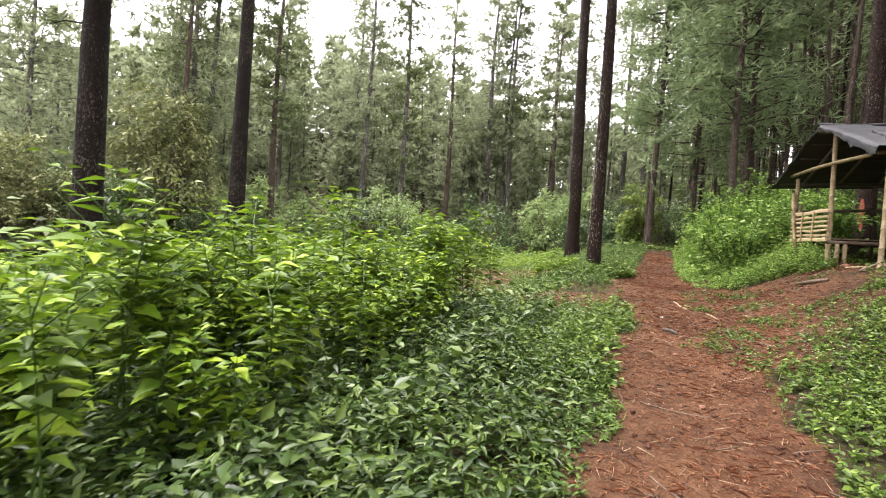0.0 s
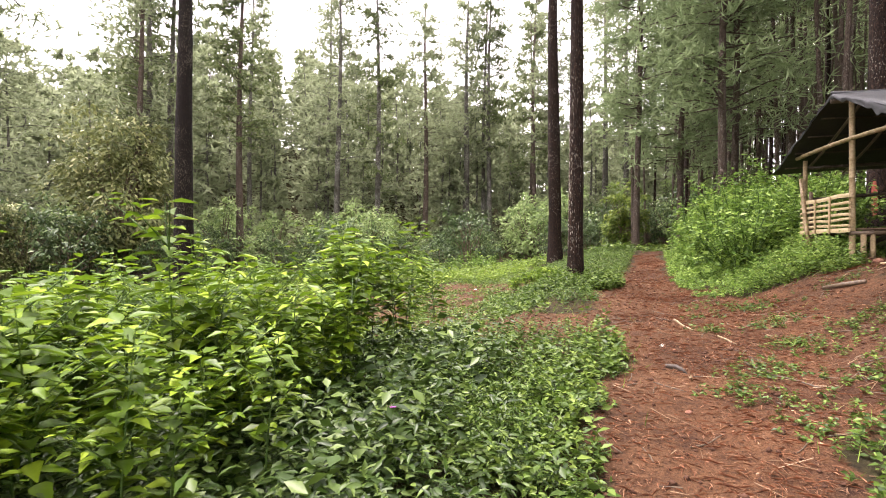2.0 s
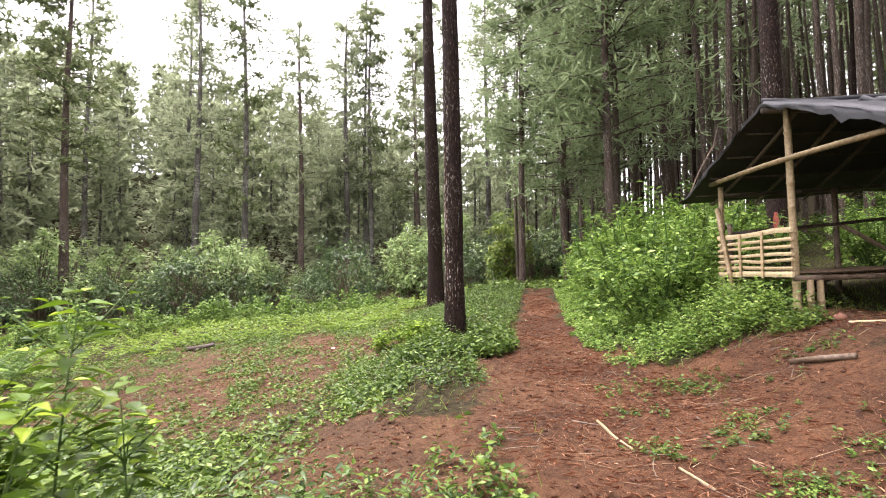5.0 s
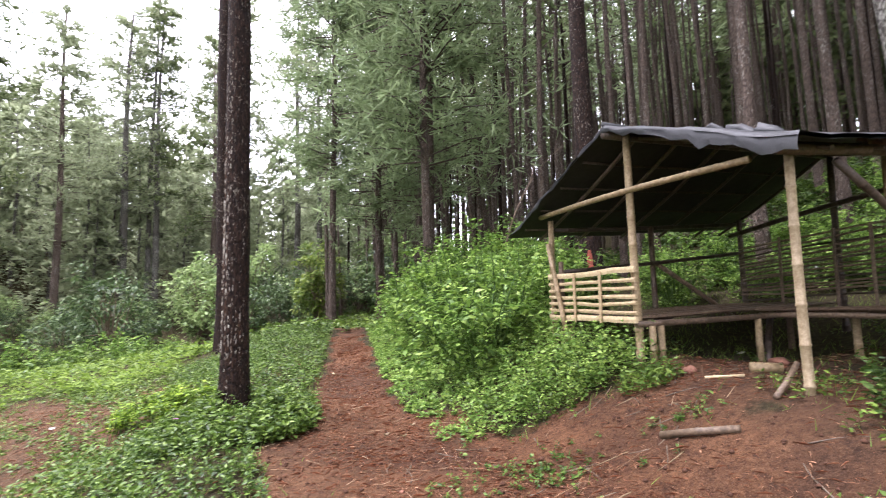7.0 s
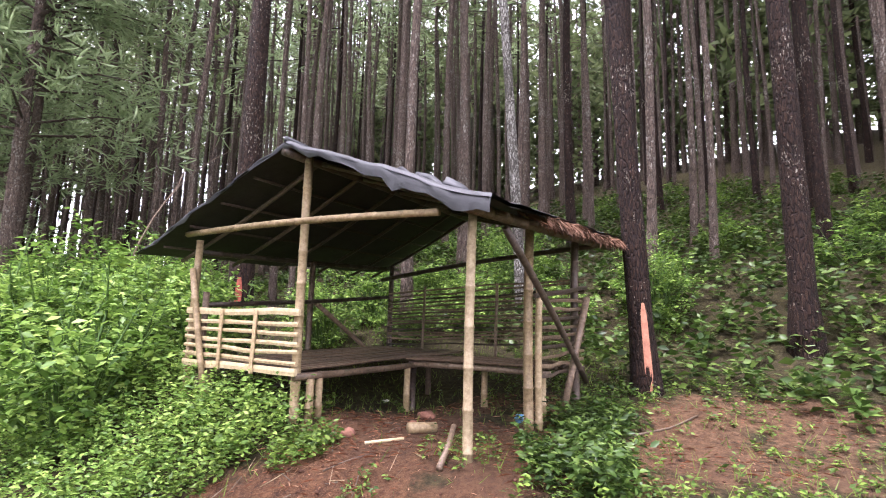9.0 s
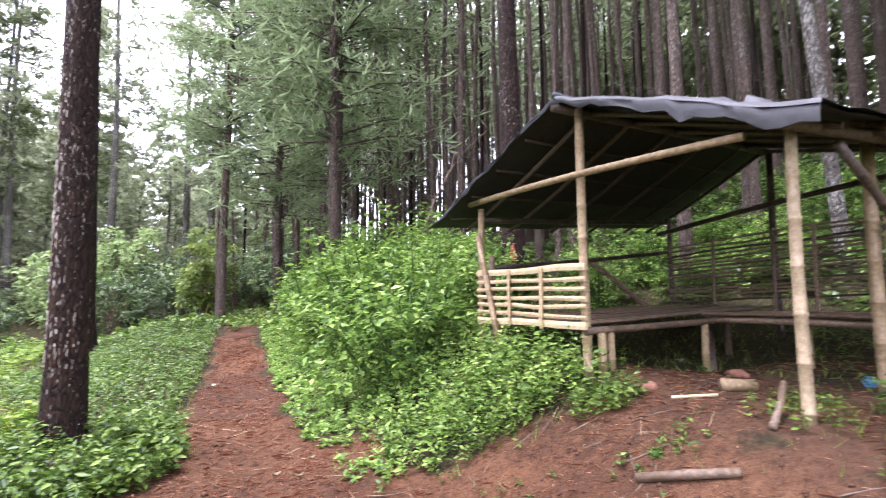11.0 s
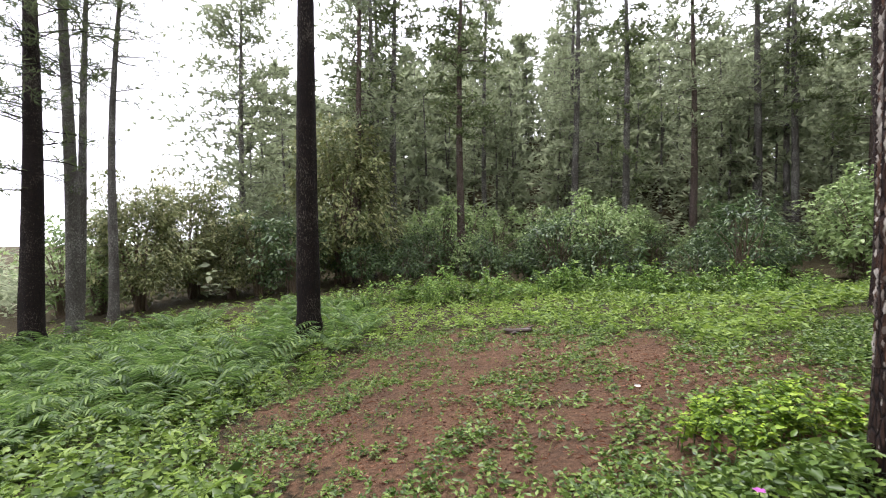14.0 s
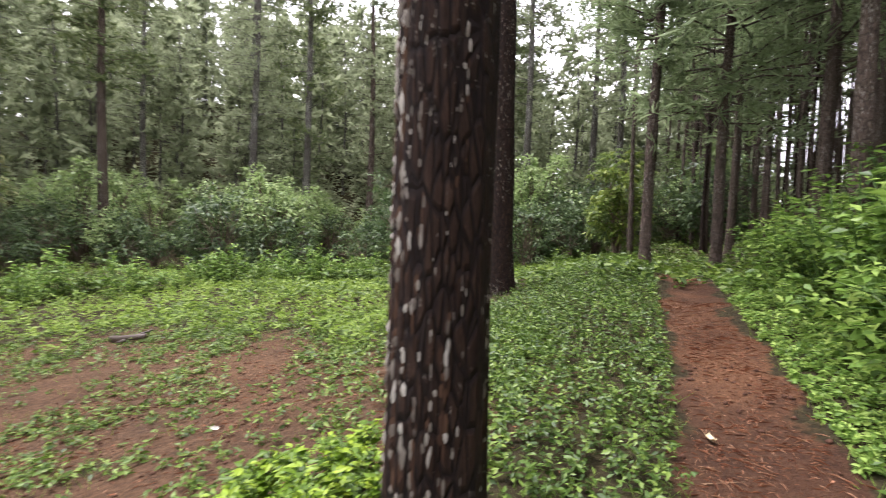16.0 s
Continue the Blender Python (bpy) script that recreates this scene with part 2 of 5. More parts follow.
def quick_mesh(name, verts, faces, smooth=False):
    """A mesh out of arrays: verts (n, 3), faces (m, 3 or 4)."""
    mesh = bpy.data.meshes.new(name)
    k = faces.shape[1]
    mesh.vertices.add(len(verts))
    mesh.vertices.foreach_set("co", np.ascontiguousarray(verts, dtype=np.float32).ravel())
    mesh.loops.add(faces.size)
    mesh.loops.foreach_set("vertex_index", np.ascontiguousarray(faces, dtype=np.int32).ravel())
    mesh.polygons.add(len(faces))
    mesh.polygons.foreach_set("loop_start", np.arange(0, faces.size, k, dtype=np.int32))
    mesh.polygons.foreach_set("loop_total", np.full(len(faces), k, dtype=np.int32))
    mesh.update(calc_edges=True)
    if smooth:
        mesh.shade_smooth()
    return mesh


def unit(a):
    return a / np.maximum(np.linalg.norm(a, axis=-1, keepdims=True), 1e-9)


# leaf outlines: along, across, up, in parts of the leaf's length and width
OVAL = (np.array([(0, 0, 0), (0.35, 0.5, 0.07), (0.38, 0, -0.04), (0.35, -0.5, 0.07), (0.72, 0.36, 0.02), (0.72, -0.36, 0.02), (1, 0, -0.1)]),
        np.array([(0, 2, 1), (0, 3, 2), (1, 2, 4), (2, 3, 5), (4, 2, 6), (2, 5, 6)]))
LANCE = (np.array([(0, 0, 0), (0.28, 0.46, 0.05), (0.3, 0, -0.03), (0.28, -0.46, 0.05), (0.64, 0.34, 0.0), (0.66, 0, -0.06), (0.64, -0.34, 0.0), (1, 0, -0.2)]),
         np.array([(0, 2, 1), (0, 3, 2), (1, 2, 5), (1, 5, 4), (2, 3, 5), (3, 6, 5), (4, 5, 7), (5, 6, 7)]))
HEART = (np.array([(0, 0, 0), (0.12, 0.36, 0.05), (0.36, 0.5, 0.08), (0.3, 0, -0.02), (0.12, -0.36, 0.05), (0.36, -0.5, 0.08), (0.68, 0.25, 0.0), (0.68, -0.25, 0.0), (1, 0, -0.13)]),
         np.array([(0, 3, 1), (0, 4, 3), (1, 3, 2), (4, 5, 3), (2, 3, 6), (3, 5, 7), (6, 3, 8), (3, 7, 8)]))
DIAMOND = (np.array([(0, 0, 0), (0.45, 0.5, 0.06), (0.45, -0.5, 0.06), (1, 0, -0.08)]), np.array([(0, 3, 1), (0, 2, 3)]))
BLADE = (np.array([(0, 0.5, 0), (0, -0.5, 0), (1, 0, -0.05)]), np.array([(0, 1, 2)]))


def leaves(pos, way, up, length, width, shape):
    """Vertices and faces of one leaf at each place: it runs along way and faces up."""
    tv, tf = shape
    way = unit(way)
    side = unit(np.cross(up, way))
    nor = np.cross(way, side)
    length, width = np.broadcast_to(length, len(pos)), np.broadcast_to(width, len(pos))
    v = (pos[:, None] + way[:, None] * (tv[None, :, 0:1] * length[:, None, None]) + side[:, None] * (tv[None, :, 1:2] * width[:, None, None])
         + nor[:, None] * (tv[None, :, 2:3] * length[:, None, None]))
    f = tf[None] + (np.arange(len(pos)) * len(tv))[:, None, None]
    return v.reshape(-1, 3), f.reshape(-1, 3)


def merged(chunks):
    vs, fs, k = [], [], 0
    for v, f in chunks:
        vs.append(v)
        fs.append(f + k)
        k += len(v)
    return np.concatenate(vs), np.concatenate(fs)


def rods(p0, p1, r0, r1, sides=4):
    """Tapered rods between pairs of places, as triangles."""
    ax = unit(p1 - p0)
    ref = np.where(np.abs(ax[:, 2:3]) > 0.9, np.array([[1.0, 0, 0]]), np.array([[0, 0, 1.0]]))
    s = unit(np.cross(ax, ref))
    t = np.cross(ax, s)
    ang = np.arange(sides) * 2 * np.pi / sides
    ring = s[:, None] * np.cos(ang)[None, :, None] + t[:, None] * np.sin(ang)[None, :, None]
    r0, r1 = np.broadcast_to(r0, len(p0)), np.broadcast_to(r1, len(p0))
    v = np.concatenate([p0[:, None] + ring * r0[:, None, None], p1[:, None] + ring * r1[:, None, None]], axis=1)
    i = np.arange(sides)
    j = (i + 1) % sides
    tf = np.concatenate([np.stack([i, j, j + sides], 1), np.stack([i, j + sides, i + sides], 1)])
    f = tf[None] + (np.arange(len(p0)) * 2 * sides)[:, None, None]
    return v.reshape(-1, 3), f.reshape(-1, 3)


def tube(path, radii, sides=12, rough=0.0, rng=None, cap=True):
    """A bmesh tube along a path of places."""
    bm = bmesh.new()
    rings = []
    pts = [Vector(p) for p in path]
    for i, p in enumerate(pts):
        ax = (pts[min(i + 1, len(pts) - 1)] - pts[max(i - 1, 0)]).normalized()
        ref = Vector((1, 0, 0)) if abs(ax.z) > 0.8 else Vector((0, 0, 1))
        s = ax.cross(ref).normalized()
        t = ax.cross(s)
        ring = []
        for k in range(sides):
            a = 2 * math.pi * k / sides
            r = radii[i] * (1 + (rough * (noise.noise(Vector((3 * math.cos(a), 3 * math.sin(a), 1.7 * i))) if rough else 0)))
            ring.append(bm.verts.new(p + s * (r * math.cos(a)) + t * (r * math.sin(a))))
        rings.append(ring)
    for a, b in zip(rings, rings[1:]):
        for k in range(sides):
            bm.faces.new((a[k], a[(k + 1) % sides], b[(k + 1) % sides], b[k]))
    if cap:
        bm.faces.new(rings[0][::-1])
        bm.faces.new(rings[-1])
    bmesh.ops.recalc_face_normals(bm, faces=bm.faces)
    return bm


def bamboo(p0, p1, r, gap=0.32, bend=0.012, sides=10, taper=0.9):
    """A bamboo pole with swollen nodes and a slight bend."""
    p0, p1 = Vector(p0), Vector(p1)
    n = max(1, round((p1 - p0).length / gap))
    side = (p1 - p0).cross(Vector((0.3, 0.5, 0.8))).normalized()
    path, radii = [], []
    for i in range(n + 1):
        u = i / n
        c = p0.lerp(p1, u) + side * (bend * math.sin(math.pi * u) * (p1 - p0).length)
        rr = r * (1 - (1 - taper) * u)
        ax = (p1 - p0).normalized()
        if 0 < i < n:
            for off, s in ((-0.014, 1.0), (-0.004, 1.13), (0.004, 1.13), (0.014, 0.98)):
                path.append(c + ax * off)
                radii.append(rr * s)
        else:
            path.append(c)
            radii.append(rr)
    return tube(path, radii, sides)


def lath(p0, p1, wide, thick, wob=0.01):
    """A split, slightly wavy bamboo lath."""
    p0, p1 = Vector(p0), Vector(p1)
    ax = (p1 - p0).normalized()
    s = ax.cross(Vector((0, 0, 1))).normalized()
    u = s.cross(ax)
    bm = bmesh.new()
    rings = []
    for i in range(6):
        k = i / 5
        c = p0.lerp(p1, k) + u * random.uniform(-wob, wob) + s * random.uniform(-wob, wob) * 0.5
        w = wide * random.uniform(0.85, 1.1)
        rings.append([bm.verts.new(c + s * a * thick + u * b * w) for a, b in ((-0.5, -0.4), (0.3, -0.5), (0.5, 0), (0.3, 0.5), (-0.5, 0.4))])
    for a, b in zip(rings, rings[1:]):
        for k in range(5):
            bm.faces.new((a[k], a[(k + 1) % 5], b[(k + 1) % 5], b[k]))
    bm.faces.new(rings[0][::-1])
    bm.faces.new(rings[-1])
    bmesh.ops.recalc_face_normals(bm, faces=bm.faces)
    return bm


# ---- the lie of the land ----


def smooth(e0, e1, x):
    t = np.clip((x - e0) / (e1 - e0), 0, 1)
    return t * t * (3 - 2 * t)


def trail_x(y):
    """The middle of the footpath."""
    return 1.75 - 0.215 * y + 0.0008 * np.maximum(y - 9, 0) ** 2


def path_x(y):
    """The middle of the trodden strip, which drifts to the left of the shoulder."""
    return trail_x(y) - 0.45 * smooth(7, 12, y)


def wave(x, y, s, k=0.0):
    """Gentle uneven ground, from -1 to 1."""
    return (np.sin(x / s + k) * np.cos(y / s * 1.13 + 1.3 * k) + 0.6 * np.sin((x + 0.7 * y) / s * 1.9 + 2 * k) + 0.4 * np.cos((y - 0.6 * x) / s * 3.1 + k)) / 2


# the wooded hill across the valley: its height by compass bearing, counted from the path towards the clearing
HILL_BEARING = (-12, 8, 18, 22, 26, 33, 38, 45, 55, 62, 70, 82, 98, 120)
HILL_HEIGHT = (0, 3.0, 3.5, 5.0, 8.0, 11.5, 13.5, 15.0, 16.5, 17.0, 13.0, 4.0, -3.0, -1.0)


def ground(x, y):
    x, y = np.asarray(x, float), np.asarray(y, float)
    u = x - trail_x(np.clip(y, -30, 30))
    along = 0.074 * (np.clip(y, -25, 19) - 5.9) - 0.5 * smooth(19, 27, y) + 2.2 * smooth(30, 60, y)
    left = -2.0 * (1 - np.exp(-np.maximum(-u - 2.0, 0) / 7.5)) + 0.1 * np.exp(-((x + 2.3) ** 2 + (y - 9.9) ** 2) / 0.8)
    right = 0.74 * smooth(0.8, 3.0, u) + 0.3 * smooth(4.6, 7.0, u) + 0.36 * np.maximum(u - 6.2, 0) * smooth(5.5, 10, u)
    right = right - 0.24 * np.exp(-((x - 4.2) ** 2 + (y - 10.3) ** 2) / 2.0)
    right = np.minimum(right, 16 + 0.03 * u)
    bearing, reach = np.degrees(np.arctan2(-x, y - 6)), np.hypot(x, y - 6)
    hill = np.interp(bearing, HILL_BEARING, HILL_HEIGHT) * smooth(40, 84, reach) * smooth(260, 110, reach)
    rough = 0.035 * wave(x, y, 0.55) + 0.05 * wave(x, y, 1.9, 2.0) + 0.015 * wave(x, y, 0.21, 4.0)
    rut = -0.05 * np.exp(-((x - path_x(np.clip(y, -30, 30))) / 0.4) ** 2)
    hollow = -0.06 * np.exp(-((x + 5.15) ** 2 + (y - 8.45) ** 2) / 0.05)
    return along + left + right + hill + rough + rut + hollow


def bareness(x, y):
    """1 on bare red soil, 0 under plants."""
    u = x - path_x(y)
    half = 0.66 - 0.22 * smooth(8.5, 11, y) - 0.16 * smooth(11, 17, y) + 0.2 * wave(x, y, 0.6) + 0.11 * wave(x, y, 0.23, 1.0)
    left_side = 0.26 * smooth(4.5, 7.5, y) * smooth(11.5, 9, y)
    path = 1 - smooth(half - 0.15, half + 0.25, np.abs(u + left_side) - 0.6 * left_side)
    yard = 1.15 * np.exp(-(((x - 2.0) / 1.75) ** 2 + ((y - 7.1) / 1.5) ** 2) ** 2) + np.exp(-(((x - 3.9) / 1.5) ** 2 + ((y - 8.9) / 1.0) ** 2) ** 2)
    yard = yard * 0.95 + 1.2 * np.exp(-(((x - 1.35) / 1.25) ** 2 + ((y - 7.35) / 1.75) ** 2) ** 2) + 1.1 * np.exp(-(((x - 1.35) / 1.15) ** 2 + ((y - 4.7) / 1.8) ** 2) ** 2)
    yard = yard + 0.68 * np.exp(-(((x - 6.0) / 1.9) ** 2 + ((y - 6.8) / 1.2) ** 2) ** 2)
    yard = yard + 0.6 * np.exp(-(((x - 0.3) / 0.6) ** 2 + ((y - 9.3) / 1.0) ** 2) ** 2)
    clearing = 1.15 * np.exp(-((((x + 8.2) + 0.35 * (y - 11.0)) / 6.0) ** 2 + ((y - 11.0) / 4.1) ** 2) ** 1.6) * smooth(-2.4, -3.4, x - 0.1 * (y - 9))
    patchy = np.clip(0.8 + 0.7 * wave(x, y, 0.7, 1.0), 0, 1)
    tongue = 1.15 * np.exp(-((x + 1.1 + 0.2 * (y - 4.5)) / 1.9) ** 2 - ((y - 6.0) / 1.45) ** 2)
    path = path * smooth(21, 19, y)
    return np.clip(np.maximum.reduce([path, yard * patchy, clearing * (0.15 + 0.85 * patchy), tongue * patchy]), 0, 1)


def graded(lo, hi, step, far, grow=1.11):
    mid = list(np.arange(lo, hi, step))
    a, s = hi, step
    while a < far:
        s *= grow
        a += s
        mid.append(a)
    a, s, pre = lo, step, []
    while a > -far:
        s *= grow
        a -= s
        pre.append(a)
    return np.array(pre[::-1] + mid)


def build_ground():
    xs, ys = graded(-11, 7, 0.12, 900), graded(-3.5, 15, 0.12, 900)
    gx, gy = np.meshgrid(xs, ys)
    v = np.stack([gx, gy, ground(gx, gy)], -1).reshape(-1, 3)
    nx, ny = len(xs), len(ys)
    i = (np.arange(ny - 1)[:, None] * nx + np.arange(nx - 1)[None]).ravel()
    mesh = quick_mesh("ground", v, np.stack([i, i + 1, i + nx + 1, i + nx], 1), True)
    at = mesh.attributes.new("bare", "FLOAT", "POINT")
    at.data.foreach_set("value", bareness(v[:, 0], v[:, 1]).astype(np.float32))
    at = mesh.attributes.new("needles", "FLOAT", "POINT")
    at.data.foreach_set("value", np.exp(-((v[:, 0] - path_x(v[:, 1]) - 0.9) / 2.6) ** 2).astype(np.float32))
    tagged(link("ground", mesh, SOIL), "red soil footpath and mossy forest floor", "ground", kind="structure")


build_ground()


def spot(x, y, dz=0.0, rz=0.0, scale=1.0):
    """A pose on the ground."""
    return pose(x, y, float(ground(x, y)) + dz, 0, 0, rz) @ Matrix.Scale(scale, 4)


# ---- trees ----


def pine_parts(parent, seed, tall, girth, crown_from, limbs, tufts, needle, bark, lean=(0, 0), spread=2.6, per=5, long=0.34, sides=12, wobble=0.05, flare=1.35, blade=0.03, bladed=False):
    """Trunk, limbs and needle crown of one pine."""
    rng = np.random.default_rng(seed)
    n = 14 if sides > 8 else 8
    path, radii = [(0, 0, -0.35)], [girth * 0.5 * flare * 1.1]
    for i in range(n):
        u = i / (n - 1)
        h = tall * u ** 1.25
        path.append((lean[0] * h + wobble * math.sin(2.1 * u * 3 + seed) * u * 3, lean[1] * h + wobble * math.cos(1.7 * u * 3 + seed) * u * 3, h))
        radii.append(girth * 0.5 * (1 + (flare - 1) * math.exp(-h / 0.35)) * (1 - 0.8 * u ** 1.3) + 0.01)
    part("trunk", tube(path, radii, sides, 0.12), bark, parent, smooth=True)
    hs = crown_from + (tall - crown_from) * np.sort(rng.random(limbs)) ** 0.9
    pth = np.array(path)
    cx, cy = np.interp(hs, pth[:, 2], pth[:, 0]), np.interp(hs, pth[:, 2], pth[:, 1])
    rel = (hs - crown_from) / (tall - crown_from)
    ln = spread * (0.35 + 0.65 * np.sin(np.pi * np.clip(0.25 + 0.72 * rel, 0, 1))) * rng.uniform(0.55, 1.1, limbs)
    az = rng.random(limbs) * 2 * np.pi
    rise = rng.uniform(-0.12, 0.4, limbs)
    p0 = np.stack([cx, cy, hs], 1)
    d = np.stack([np.cos(az), np.sin(az), rise], 1)
    mid = p0 + d * ln[:, None] * 0.55
    p1 = mid + (d - np.array([0, 0, 0.25])) * ln[:, None] * 0.45
    vs = merged([rods(p0, mid, 0.035, 0.022, 3), rods(mid, p1, 0.022, 0.008, 3)]) if sides > 8 else rods(p0, p1, 0.035, 0.01, 3)
    tagged(link("branchwork", quick_mesh("branchwork", *vs), bark, parent), kind="stuff")
    # tufts of needles over the outer part of every limb
    k = np.repeat(np.arange(limbs), tufts)
    u = rng.uniform(0.3, 1.05, len(k))
    c = np.where((u < 0.55)[:, None], p0[k] + (mid - p0)[k] * (u / 0.55)[:, None], mid[k] + (p1 - mid)[k] * ((u - 0.55) / 0.45)[:, None])
    c = c + rng.normal(0, 1, c.shape) * (0.16 * ln[k] * (0.4 + 0.6 * u))[:, None] * np.array([1, 1, 0.55])
    kk = np.repeat(np.arange(len(c)), per)
    way = rng.normal(0, 1, (len(kk), 3)) + d[k][kk] * 0.9 + np.array([0, 0, 0.15])
    vs = leaves(c[kk], way, rng.normal(0, 1, (len(kk), 3)), long * rng.uniform(0.7, 1.2, len(kk)), blade * rng.uniform(0.7, 1.3, len(kk)), BLADE if bladed or sides < 9 else DIAMOND)
    tagged(link("crown", quick_mesh("crown", *vs), needle, parent), kind="stuff")


def pine(x, y, label, group="", name="pine_tree", dz=-0.05, **kw):
    t = base(name, spot(x, y, dz), label, "tree", group)
    pine_parts(t, **kw)
    return t


# trees one can tell apart
near_pine = pine(-2.33, 10.0, "pine trunk with flaky bark and pale lichen beside the path", seed=1, tall=21, girth=0.3, crown_from=13, limbs=60, tufts=14, needle=NEEDLE, bark=BARK, lean=(0.0, -0.004), sides=28, wobble=0.02, flare=1.25)
pine(-6.0, 18.2, "tall pine with reddish bark behind the path", seed=2, tall=23, girth=0.5, crown_from=14, limbs=50, tufts=12, needle=NEEDLE, bark=BARK, lean=(-0.014, 0.0), sides=16, wobble=0.03)
pine(-17.2, 9.8, "dark wet pine trunk at the edge of the clearing", seed=3, tall=22, girth=0.74, crown_from=12.5, limbs=60, tufts=12, needle=NEEDLE, bark=BARK_DARK, lean=(-0.008, 0.0), sides=16, wobble=0.03)
pine(-11.05, 2.0, "thick dark pine behind the tall weeds", seed=8, tall=21, girth=0.66, crown_from=6.5, limbs=60, tufts=12, needle=NEEDLE, bark=BARK_DARK, lean=(0.012, 0.01), sides=16)
pine(-24.5, 1.25, "dark pine trunk standing in ferns", seed=4, tall=20, girth=0.85, crown_from=5.0, limbs=80, tufts=12, needle=NEEDLE, bark=BARK_DARK, lean=(0.015, 0.02), sides=14)
pine(-26.6, 2.2, "forked grey pine standing in ferns", seed=5, tall=21, girth=0.6, crown_from=10, limbs=45, tufts=10, needle=NEEDLE, bark=BARK_VALLEY, lean=(0.03, 0.0), sides=12)
pine(-27.6, 2.15, "grey pine stem leaning beside its twin", seed=6, tall=19, girth=0.42, crown_from=9, limbs=40, tufts=10, needle=NEEDLE, bark=BARK_VALLEY, lean=(0.02, 0.05), sides=12)
pine(-30.1, 3.15, "slim bent pine at the edge of the slope", seed=7, tall=19, girth=0.46, crown_from=10.5, limbs=40, tufts=9, needle=NEEDLE, bark=BARK_VALLEY, lean=(0.0, 0.03), sides=12, wobble=0.12)
for i, (x, y, g, cf) in enumerate([(-33.7, 23.8, 0.6, 10), (-36.0, 19.6, 0.6, 9), (-33.1, 33.5, 0.62, 5), (-30.6, 36.3, 0.6, 5), (-28.4, 40.9, 0.6, 6), (-26.7, 45.8, 0.75, 9), (-25.1, 48.0, 0.6, 9), (-26.1, 48.6, 0.5, 8),
                                   (-34.1, 16.4, 0.5, 8), (-35.6, 17.8, 0.55, 9), (-16.5, 44.0, 0.6, 8), (-13.5, 50.0, 0.6, 9), (-19.5, 47.0, 0.5, 8), (-41.0, 30.0, 0.5, 8), (-38.5, 37.5, 0.5, 7), (-44.0, 21.0, 0.5, 8), (-22.5, 53.0, 0.5, 8), (-10.5, 46.0, 0.5, 8)]):
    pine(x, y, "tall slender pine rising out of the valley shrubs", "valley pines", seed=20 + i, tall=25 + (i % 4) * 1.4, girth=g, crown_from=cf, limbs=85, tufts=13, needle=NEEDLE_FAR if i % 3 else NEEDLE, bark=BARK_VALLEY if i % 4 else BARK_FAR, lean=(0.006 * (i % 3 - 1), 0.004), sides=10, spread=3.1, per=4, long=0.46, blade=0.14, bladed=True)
for i, (x, y, g, cf, s) in enumerate([(-0.3, 18.6, 0.28, 3.8, 3.3), (-2.6, 25.0, 0.3, 3.6, 3.6), (-4.2, 23.5, 0.28, 5.2, 2.6), (-0.4, 24.0, 0.3, 4.2, 3.6), (-2.6, 31.0, 0.3, 3.6, 3.6)]):
    pine(x, y, "young pine with low drooping light green boughs", "young pines past the path", seed=40 + i, tall=17 + i, girth=g, crown_from=cf, limbs=120, tufts=20, needle=NEEDLE_LIGHT, bark=BARK_FAR, sides=10, spread=s, per=5, long=0.42, blade=0.035)
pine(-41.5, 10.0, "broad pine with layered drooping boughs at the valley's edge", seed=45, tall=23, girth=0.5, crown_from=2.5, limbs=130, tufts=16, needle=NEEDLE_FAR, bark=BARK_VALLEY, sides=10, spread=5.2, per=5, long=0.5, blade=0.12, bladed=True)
blazed = pine(3.25, 14.3, "thick pine with a red blaze cut near its foot", seed=50, tall=23, girth=0.42, crown_from=14, limbs=50, tufts=10, needle=NEEDLE, bark=BARK, lean=(-0.012, 0.0), sides=20, wobble=0.02)
leaner = pine(6.25, 8.15, "leaning pine with lichen and a long orange tapping scar", seed=51, tall=20, girth=0.27, crown_from=14, limbs=45, tufts=10, needle=NEEDLE, bark=BARK, lean=(-0.05, 0.035), sides=20, wobble=0.02)
pine(7.7, 11.6, "slim pale pine behind the hut", seed=52, tall=20, girth=0.2, crown_from=13, limbs=40, tufts=8, needle=NEEDLE, bark=BARK_PALE, lean=(-0.06, 0.03), sides=14, wobble=0.03)
pine(8.5, 7.2, "lichen-spotted pine on the slope beside the hut", seed=53, tall=21, girth=0.32, crown_from=13, limbs=40, tufts=8, needle=NEEDLE, bark=BARK, lean=(-0.03, 0.0), sides=16, wobble=0.03)


